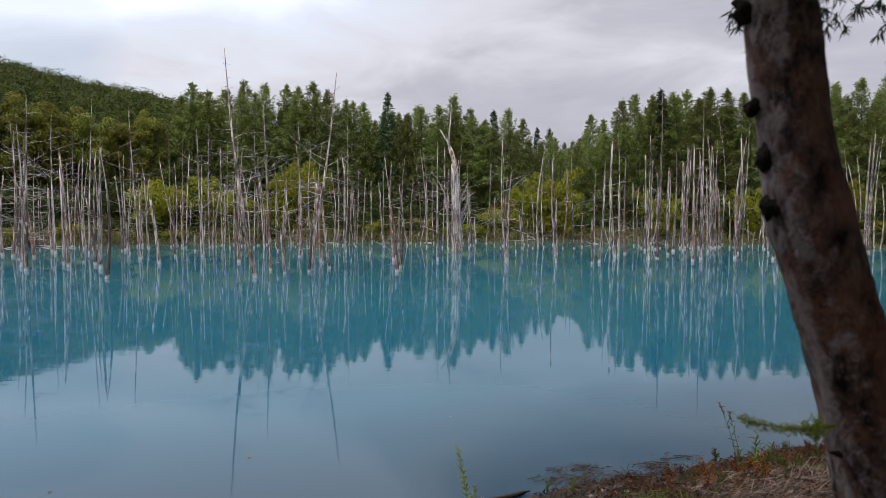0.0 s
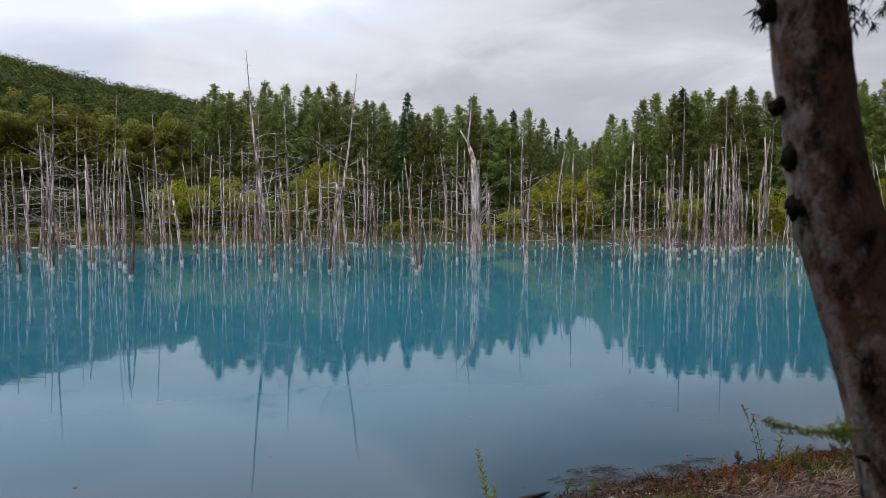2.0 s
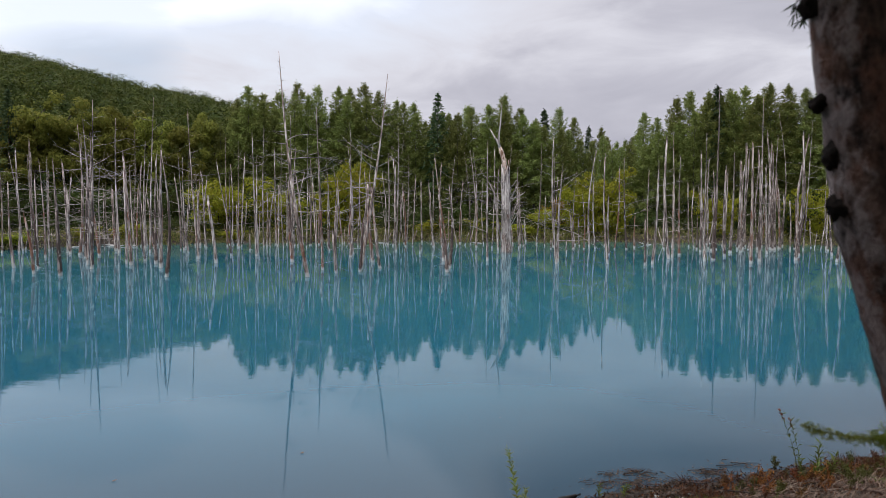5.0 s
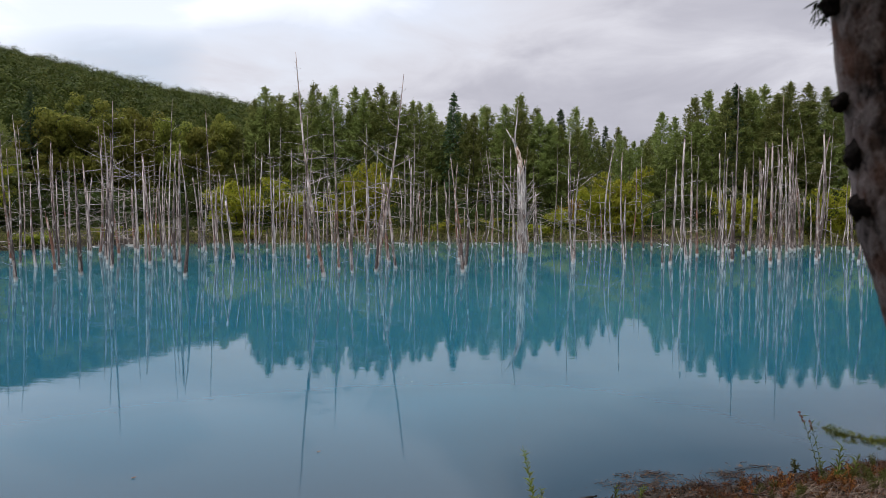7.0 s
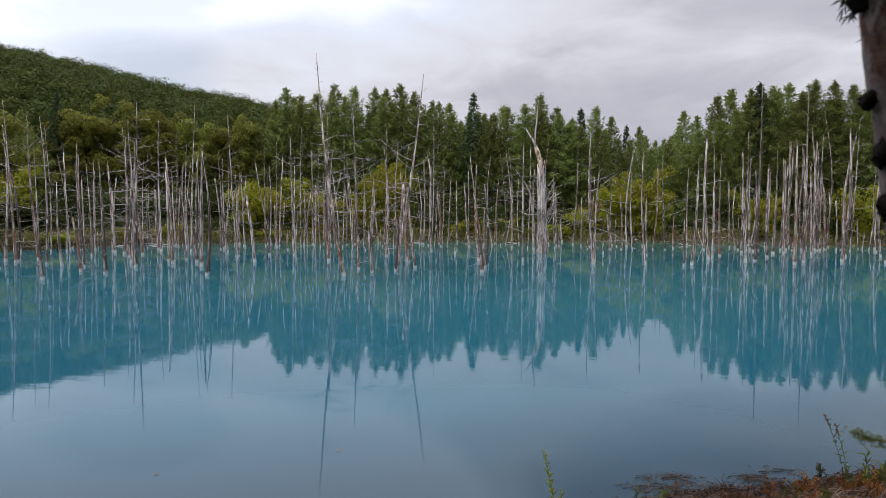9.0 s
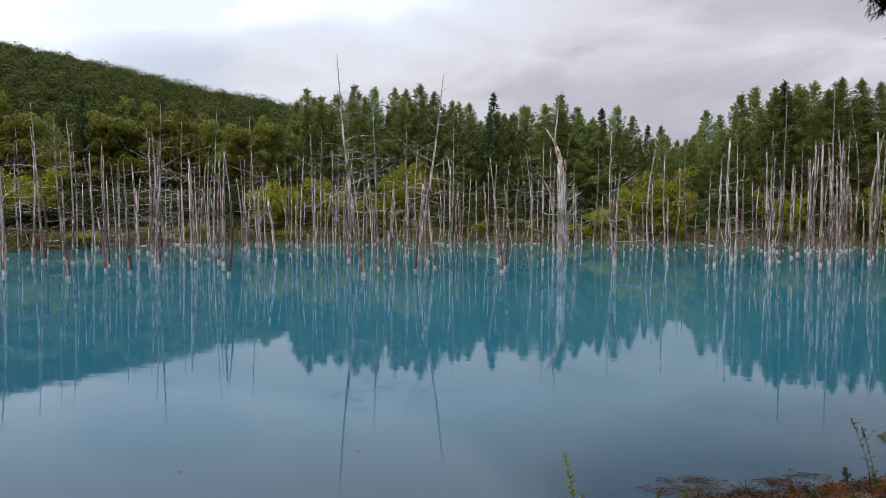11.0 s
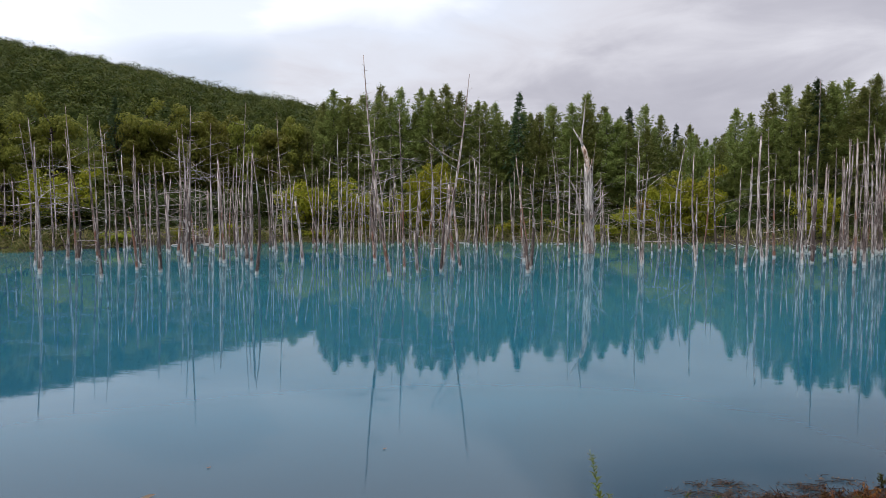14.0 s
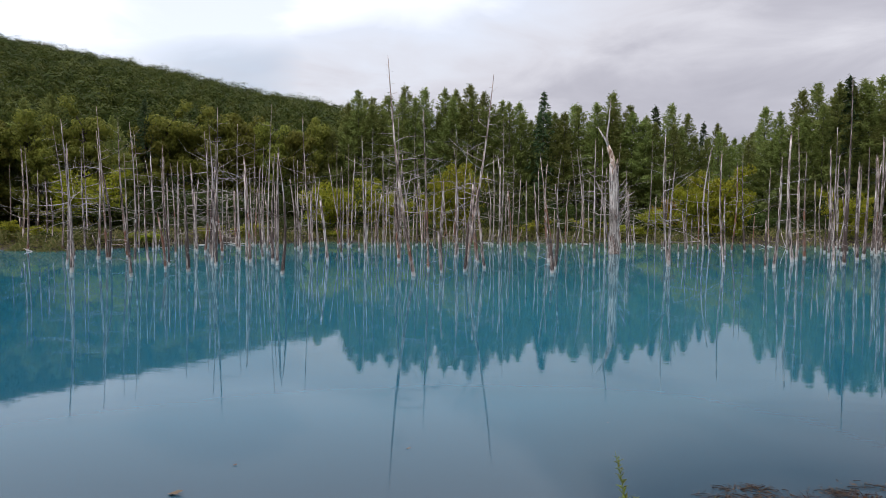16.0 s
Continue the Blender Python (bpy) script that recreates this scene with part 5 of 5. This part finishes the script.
    c = a0 + (a1 - a0) * t[:, None] + np.stack([rng.normal(0, 0.008, 420), rng.normal(0, 0.012, 420), -0.022 * np.sin(math.pi * t) + rng.normal(0, 0.009, 420) - 0.004], 1)
    part("moss", quads_mesh("moss", leaves(rng, c, 0.010, 0.0026, droop=0.2), moss_green), sprig)
    c2 = a0 + np.stack([rng.normal(-0.075, 0.016, 260), rng.normal(-0.02, 0.014, 260), rng.normal(-0.004, 0.020, 260)], 1)
    part("moss", quads_mesh("moss", leaves(rng, c2, 0.011, 0.0028, upright=0.2), moss_green), sprig)
    # hanging leafy twigs
    blade = mesh_of("leaf", [(0, 0, 0), (0.0030, 0.014, 0.002), (0.0027, 0.032, 0), (0, 0.056, -0.006), (-0.0027, 0.032, 0), (-0.0030, 0.014, 0.002), (0, 0.022, -0.003)],
                    [(0, 1, 6), (1, 2, 6), (2, 3, 6), (3, 4, 6), (4, 5, 6), (5, 0, 6)], willow_green)
    for (p, q, m) in (((1.62, 3.1, 4.35), (1.63, 3.04, 3.58), 5), ((1.78, 3.1, 4.3), (1.70, 3.1, 3.64), 5), ((1.95, 3.1, 4.3), (1.80, 3.14, 3.68), 5),
                      ((2.15, 3.0, 4.2), (1.84, 3.04, 3.55), 6), ((1.55, 3.1, 4.3), (1.56, 3.0, 3.62), 6), ((2.05, 3.2, 4.3), (1.95, 3.2, 3.74), 6), ((1.85, 3.3, 4.3), (1.74, 3.25, 3.78), 5), ((2.2, 3.2, 4.3), (2.04, 3.2, 3.72), 6),
                      ((1.15, 3.2, 4.35), (1.40, 3.25, 3.62), 5), ((1.2, 3.3, 4.3), (1.44, 3.3, 3.56), 5), ((1.15, 3.3, 4.3), (1.38, 3.3, 3.70), 4)):
        p, q = np.array(p) - o, np.array(q) - o
        sh = Shape()
        ts = np.linspace(0, 1, 7)
        run = lambda t: p + (q - p) * t + np.array([0.06 * math.sin(3 * t), 0, -0.05 * math.sin(math.pi * t)])
        sh.tube([run(t) for t in ts], [0.0035 * (1 - 0.75 * t) for t in ts], 4)
        tufts = [(run(1.0), q - p)]
        for k in range(m):
            at = run(1 - 0.62 * (k + rng.random()) / m)
            out = np.array([rng.normal(0, 0.8), rng.normal(0, 0.5), rng.uniform(-1.0, 0.1)])
            out *= rng.uniform(0.05, 0.13) / np.linalg.norm(out)
            sh.tube([at, at + out * 0.5 + (0, 0, 0.006), at + out], [0.0018, 0.0014, 0.0008], 3)
            tufts.append((at + out, out))
        twig = part("twig", sh.mesh("twig", near_bark), e)
        for at, run_on in tufts:
            run_on = run_on / np.linalg.norm(run_on)
            for k in range(13):
                d = run_on * 0.7 + rng.normal(0, 0.55, 3) + (0, 0, -0.35)
                lf = part("leaf", blade, twig)
                turn = Vector(d).to_track_quat("Y", "Z") @ Euler((0, rng.uniform(-1.5, 1.5), 0)).to_quaternion()
                lf.matrix_basis = Matrix.LocRotScale(Vector(at - run_on * 0.045 * rng.random()), turn, Vector([rng.uniform(0.6, 1.15)] * 3))


near_tree()


# ---------------------------------------------------------------- the near bank
def weed(x, y, h, lean_x, lean_y, leaf_mat, n, tip=None, size=1.0, label="", spread=0.5):
    """A slender stalk with small leaves up its sides and a seed head."""
    rng = np.random.default_rng(int(abs(x * 1000 + y * 77)))
    e = thing("weed", x, y, ground_z(x, y) - 0.02, label, "plant", "weeds on the near bank")
    ts = np.linspace(0, 1, 8)
    ax = lambda t: np.array([lean_x * t ** 1.5, lean_y * t ** 1.5, h * t])
    sh = Shape()
    sh.tube([ax(t) for t in ts], [0.004 * size * (1 - 0.6 * t) for t in ts], 5)
    part("stem", sh.mesh("stem", leaf_mat), e)
    bl = mesh_of("leaf", [(0, 0, 0), (0.010 * size, 0.035 * size, 0.006), (0, 0.09 * size, -0.008), (-0.010 * size, 0.035 * size, 0.006)], [(0, 1, 2), (0, 2, 3)], leaf_mat)
    for k in range(n):
        t = 0.15 + 0.8 * (k + rng.random()) / n
        lf = part("leaf", bl, e)
        lf.matrix_basis = Matrix.LocRotScale(ax(t), Euler((rng.uniform(0.2, 1.2), 0, k * 2.4)), [rng.uniform(0.6, 1.15) * (1.25 - spread * t)] * 3)
    if tip:
        c = np.array([ax(t) for t in rng.uniform(0.86, 1.0, 60)]) + rng.normal(0, 0.006 * size, (60, 3))
        part("seed_head", quads_mesh("seed_head", leaves(rng, c, 0.012 * size, 0.005 * size), tip), e)
    return e


weed(3.22, 7.30, 0.74, -0.20, 0.05, weed_green, 16, red_tip, 1.0, "tall green weed with a red seed head on the bank")
weed(3.27, 7.34, 0.64, -0.13, 0.05, weed_green, 16, red_tip, 1.0, "tall green weed with a red seed head on the bank")
weed(3.30, 7.10, 0.44, 0.03, 0.0, weed_green, 22, None, 1.5, "leafy green weed among dry stems on the bank")
weed(3.50, 7.22, 0.28, 0.06, 0.0, weed_green, 20, None, 1.4, "leafy green weed among dry stems on the bank")
weed(0.225, 4.74, 0.81, -0.13, 0.0, spike_green, 110, None, 0.80, "slender yellow-green weed spike close to the camera", 0.75)
weed(0.245, 4.74, 0.52, -0.02, 0.0, spike_green, 84, None, 0.80, "short yellow-green weed beside the tall spike", 0.75)
weed(0.265, 4.70, 0.42, 0.02, 0.0, spike_green, 60, None, 0.80, "short yellow-green weed beside the tall spike", 0.75)
weed(1.05, 6.66, 0.16, 0.0, 0.0, weed_green, 16, None, 0.8, "small pale green tuft at the waterline")
weed(1.30, 6.70, 0.15, 0.02, 0.0, weed_green, 16, None, 0.9, "small pale green tuft at the waterline")


WITHER = {"rusty_dock": "rusty brown withered dock plant on the bank", "olive_weed": "olive green seeding weed on the bank", "orange_dock": "orange withered dock plant on the bank", "dry_straw": "pale straw-coloured dry weed on the bank"}


def dock(seed, mat):
    """A rusty dried dock plant: a stalk with knots of seeds and a few limp leaves."""
    rng = np.random.default_rng(seed)
    e = thing("dock_plant", 0, 0, 0, WITHER[mat.name], "plant", "withered plants on the near bank")
    for s in range(3):
        h = rng.uniform(0.09, 0.21)
        lean = rng.normal(0, 0.06, 2)
        sh = Shape()
        sh.tube([(0, 0, -0.02), (lean[0] * 0.4, lean[1] * 0.4, h * 0.5), (lean[0], lean[1], h)], [0.005, 0.004, 0.002], 4)
        part("stem", sh.mesh("stem", mat), e)
        t = rng.uniform(0.35, 1.0, 70)
        c = np.stack([lean[0] * t ** 1.3, lean[1] * t ** 1.3, h * t], 1) + rng.normal(0, 0.014, (70, 3))
        part("seed_head", quads_mesh("seed_head", leaves(rng, c, 0.013, 0.0042), mat), e)
    return e


DOCKS = [dock(601, rust_leaf), dock(602, olive_leaf), dock(603, orange_leaf), dock(604, olive_leaf), dock(605, rust_leaf)]
place = random.Random(12)
spots = [(2.35, 6.95), (3.08, 7.55), (2.85, 6.45), (3.9, 7.6), (4.3, 7.8)]
for d0, (x, y) in zip(DOCKS, spots):
    d0.location = (x, y, ground_z(x, y))
for i in range(95):
    x = place.uniform(2.3, 4.9)
    inland = place.uniform(0.25, 1.7)
    y = float(np.interp(x, NEAR_X, NEAR_Y)) - inland
    s = place.uniform(0.45, 1.05)
    copy_thing(place.choice(DOCKS if inland > 0.6 else (DOCKS[0], DOCKS[1], DOCKS[3], DOCKS[4])), Matrix.LocRotScale((x, y, ground_z(x, y)), Euler((0, 0, place.uniform(0, 6.28))), (s, s, s)))

# twigs washed together along the water's edge, lying almost flat
DRIFT = [(1.55, 7.35, 0.11, 0.05, 11), (1.32, 7.04, 0.16, 0.06, 14), (2.35, 7.47, 0.1, 0.05, 9), (2.4, 7.39, 0.16, 0.06, 9), (1.79, 7.17, 0.2, 0.04, 8), (2.08, 7.12, 0.25, 0.08, 14), (1.53, 6.92, 0.25, 0.06, 12), (1.87, 6.95, 0.3, 0.08, 14), (2.73, 7.67, 0.15, 0.06, 7), (1.25, 7.27, 0.05, 0.04, 4)]
for cx, cy, wide, deep_in, count in DRIFT:
    for i in range(int(count * 1.7)):
        x, y = cx + place.gauss(0, wide), cy + place.gauss(0, deep_in)
        L, az = place.uniform(0.04, 0.20), place.gauss(0.1, 0.75)
        e = thing("driftwood_stick", x, y, max(0.0, ground_z(x, y)) + 0.006, "thin wet brown twig washed up at the waterline", "stick", "driftwood on the near bank")
        sh = Shape()
        r = place.uniform(0.0018, 0.0045)
        c, s, k = math.cos(az), math.sin(az), place.uniform(-0.008, 0.008)
        sh.tube([(-L / 2 * c, -L / 2 * s, 0), (-0.15 * L * c - k * s, -0.15 * L * s + k * c, 0.006), (0.2 * L * c + k * s, 0.2 * L * s - k * c, 0.004), (L / 2 * c, L / 2 * s, place.uniform(0, 0.03))], [r, r * 0.95, r * 0.8, r * 0.4], 5)
        if L > 0.17:
            sh.tube([(-0.1 * L * c, -0.1 * L * s, 0.004), (0.12 * L * c - 0.04 * s, 0.12 * L * s + 0.04 * c, place.uniform(0.01, 0.04))], [r * 0.6, r * 0.25], 4)
        part("stem", sh.mesh("stem", wet_twig if place.random() < 0.75 else drift_wood), e)
# longer dead branches on the bank
for x, y, L, az, up in ((2.05, 6.90, 0.42, -1.0, 0.16), (2.95, 7.12, 0.55, 0.55, 0.06), (3.35, 7.3, 0.5, 0.15, 0.12), (2.6, 6.55, 0.6, 0.9, 0.1), (3.1, 6.7, 0.5, 0.35, 0.04), (3.9, 7.5, 0.4, 1.2, 0.15), (2.4, 6.3, 0.5, -0.5, 0.05)):
    e = thing("driftwood_stick", x, y, ground_z(x, y) + 0.01, "dead forked branch lying across the bank", "stick", "driftwood on the near bank")
    c, s = math.cos(az), math.sin(az)
    sh = Shape()
    sh.tube([(-L / 2 * c, -L / 2 * s, 0.0), (-0.15 * L * c - 0.02 * s, -0.15 * L * s + 0.02 * c, up * 0.3), (0.2 * L * c, 0.2 * L * s, up * 0.6), (L / 2 * c, L / 2 * s, up)], [0.008, 0.007, 0.0055, 0.002], 5)
    sh.tube([(0.05 * L * c, 0.05 * L * s, up * 0.45), (0.22 * L * c - 0.06 * s, 0.22 * L * s + 0.06 * c, up * 0.6 + 0.05)], [0.004, 0.0015], 4)
    part("stem", sh.mesh("stem", drift_wood), e)

# the dark log at the water's edge
e = thing("driftwood_log", 0.60, 6.58, 0.03, "dark rotten driftwood log at the water's edge", "log")
sh = Shape()
rng = np.random.default_rng(610)
sh.tube([(-0.55, -0.30, -0.05), (-0.30, -0.15, -0.03), (-0.10, -0.07, -0.012), (0.08, 0.02, -0.016), (0.22, 0.08, -0.004), (0.27, 0.12, -0.008)], [0.022, 0.026, 0.022, 0.027, 0.020, 0.012], 9, rough=0.28, rng=rng)
part("stem", sh.mesh("stem", rotten_wood), e)

# pale pebbles
for i in range(14):
    x = place.uniform(1.1, 2.4)
    y = float(np.interp(x, NEAR_X, NEAR_Y)) - place.uniform(0.35, 0.75)
    r = place.uniform(0.010, 0.026)
    bm = bmesh.new()
    bmesh.ops.create_icosphere(bm, subdivisions=2, radius=r)
    for vert in bm.verts:
        vert.co *= 1 + 0.3 * noise.noise(vert.co * 30 + Vector((i * 3.1, 0, 0)))
        vert.co.z *= 0.6
    me = bpy.data.meshes.new("pebble")
    bm.to_mesh(me)
    bm.free()
    me.materials.append(petal_white)
    ob = new("pebble", me)
    ob.location = (x, y, ground_z(x, y) + r * 0.3)
    tagged(ob, "small pale grey pebble in the mud of the bank", "pebble", "pebbles on the near bank")

# fallen leaves on bank and water
leaf_shape = [(0, 0, 0), (0.018, 0.02, 0.006), (0.022, 0.045, 0.003), (0, 0.085, 0.012), (-0.02, 0.045, 0.008), (-0.016, 0.02, 0.002)]
dead_leaf = mesh_of("fallen_leaf", leaf_shape, [(0, 1, 2, 3), (0, 3, 4, 5)], rust_leaf)
pale_leaf = mesh_of("fallen_leaf", leaf_shape, [(0, 1, 2, 3), (0, 3, 4, 5)], dry_straw)
for i in range(60):
    x = place.uniform(1.6, 4.9)
    y = float(np.interp(x, NEAR_X, NEAR_Y)) - place.uniform(0.2, 2.4)
    ob = new("fallen_leaf", dead_leaf if i % 3 else pale_leaf)
    ob.matrix_basis = Matrix.LocRotScale((x, y, ground_z(x, y) + 0.02), Euler((place.uniform(-0.4, 0.4), place.uniform(-0.4, 0.4), place.uniform(0, 6.28))), [place.uniform(0.6, 1.3)] * 3)
    tagged(ob, "curled fallen autumn leaf lying on the bank", "leaf", "fallen leaves")
for x, y, s in ((-4.17, 5.85, 1.9), (-2.23, 7.64, 0.7), (-3.95, 6.69, 0.7), (0.1, 9.2, 0.3), (-1.6, 11.0, 0.35)):
    ob = new("floating_leaf", pale_leaf)
    ob.matrix_basis = Matrix.LocRotScale((x, y, 0.006), Euler((0.05, 0.0, -1.2)), (s, s, s))
    tagged(ob, "pale leaf floating on the still pond", "leaf", "floating leaves")

# matted straw, litter and short grass of the bank
rng = np.random.default_rng(620)
n = 6500
x = rng.uniform(1.0, 6.2, n)
y = np.interp(x, NEAR_X, NEAR_Y) - rng.uniform(0.30, 3.4, n)
drift = np.array([noise.noise(Vector((p * 0.9, q2 * 1.6, 7))) for p, q2 in zip(x, y)]) + np.where((x > 2.3) & (y < 6.9), 0.35, -0.1) + np.where(y < 6.2, 0.25, 0.0)
x, y = x[drift > 0.13], y[drift > 0.13]
n = len(x)
z = ground_height(x, y) + rng.uniform(0.005, 0.06, n)
c = np.stack([x, y, z], 1)
a = np.stack([rng.normal(1, 0.5, n), rng.normal(0.45, 0.6, n), rng.normal(0.05, 0.16, n)], 1)
a /= np.linalg.norm(a, axis=1)[:, None]
w = np.cross(a, (0, 0, 1.0)) + np.stack([np.zeros(n), np.zeros(n), rng.normal(0, 0.5, n)], 1)
ln = rng.uniform(0.04, 0.22, n)[:, None]
th = rng.uniform(0.0012, 0.0042, n)[:, None]
q = np.stack([c - a * ln, c + w * th, c + a * ln, c - w * th], 1)
tagged(new("straw_mat", quads_mesh("straw_mat", q, dry_straw)), "flattened dry straw matted over the bank", "straw", kind="stuff")
# long bent stems lying over the mat
n = 420
x = rng.uniform(2.3, 4.6, n)
y = np.interp(x, NEAR_X, NEAR_Y) - rng.uniform(0.75, 2.2, n)
c = np.stack([x, y, ground_height(x, y) + rng.uniform(0.02, 0.09, n)], 1)
a = np.stack([rng.normal(1, 0.35, n), rng.normal(0.75, 0.45, n), rng.normal(0.10, 0.12, n)], 1)
a /= np.linalg.norm(a, axis=1)[:, None]
w = np.cross(a, (0, 0, 1.0))
ln, th = rng.uniform(0.10, 0.34, n)[:, None], rng.uniform(0.0012, 0.0030, n)[:, None]
sag = np.array([0, 0, 1.0]) * rng.uniform(0.01, 0.04, n)[:, None]
q = np.stack([c - a * ln - sag, c - w * th, c + a * ln - sag, c + w * th], 1)
tagged(new("straw_stems", quads_mesh("straw_stems", q, dry_straw)), "long pale bent straw stems lying on the bank", "straw", kind="stuff")
n = 4200
x = rng.uniform(1.8, 6.0, n)
y = np.interp(x, NEAR_X, NEAR_Y) - rng.uniform(0.12, 1.9, n) * rng.uniform(0.2, 1, n)
dens = np.array([noise.noise(Vector((p, q2, 0)) * 1.7) for p, q2 in zip(x, y)])
keep = dens > -0.05
x, y = x[keep], y[keep]
c = np.stack([x, y, ground_height(x, y) + rng.uniform(0.0, 0.09, len(x))], 1)
tagged(new("dry_stems", quads_mesh("dry_stems", leaves(rng, c, 0.06, 0.003, upright=0.8), rust_leaf)), "thin brown dried stems standing on the bank", "dry grass", kind="stuff")
n = 2600
x = rng.uniform(1.6, 6.0, n)
y = np.interp(x, NEAR_X, NEAR_Y) - rng.uniform(0.1, 2.2, n)
dens = np.array([noise.noise(Vector((p, q2, 3)) * 1.5) for p, q2 in zip(x, y)])
x, y = x[dens > 0.18], y[dens > 0.18]
c = np.stack([x, y, ground_height(x, y) + rng.uniform(0.01, 0.06, len(x))], 1)
tagged(new("bank_grass", quads_mesh("bank_grass", leaves(rng, c, 0.07, 0.0032, upright=0.7), weed_green)), "sparse green grass blades on the bank", "grass", kind="stuff")
n = 15000
x = rng.uniform(0.9, 6.0, n)
y = np.interp(x, NEAR_X, NEAR_Y) - rng.uniform(0.02, 3.2, n)
c = np.stack([x, y, ground_height(x, y) + rng.uniform(0.004, 0.03, n)], 1)
litter = leaves(rng, c, 0.022, 0.007)
tagged(new("leaf_litter", quads_mesh("leaf_litter", litter[: n // 2], rust_leaf)), "brown rotting leaf litter strewn over the bank", "leaf litter", kind="stuff")
tagged(new("plant_litter", quads_mesh("plant_litter", litter[n // 2 :], dark_litter)), "dark wet plant scraps strewn over the bank", "leaf litter", kind="stuff")

# sodden scraps lying flat among the washed-up twigs
c = np.concatenate([np.stack([rng.normal(p[0], p[2] * 1.2, p[4] * 16), rng.normal(p[1], p[3] * 1.2, p[4] * 16)], 1) for p in DRIFT])
c = np.concatenate([c, (np.maximum(ground_height(c[:, 0], c[:, 1]), 0) + rng.uniform(0.004, 0.014, len(c)))[:, None]], 1)
q = leaves(rng, c, 0.020, 0.006)
q[:, :, 2] = c[:, None, 2] + (q[:, :, 2] - c[:, None, 2]) * 0.2
tagged(new("waterline_litter", quads_mesh("waterline_litter", q[::2], dark_litter)), "dark sodden scraps floating at the water's edge", "leaf litter", kind="stuff")
tagged(new("waterline_leaves", quads_mesh("waterline_leaves", q[1::2], rust_leaf)), "brown wet leaf scraps at the water's edge", "leaf litter", kind="stuff")
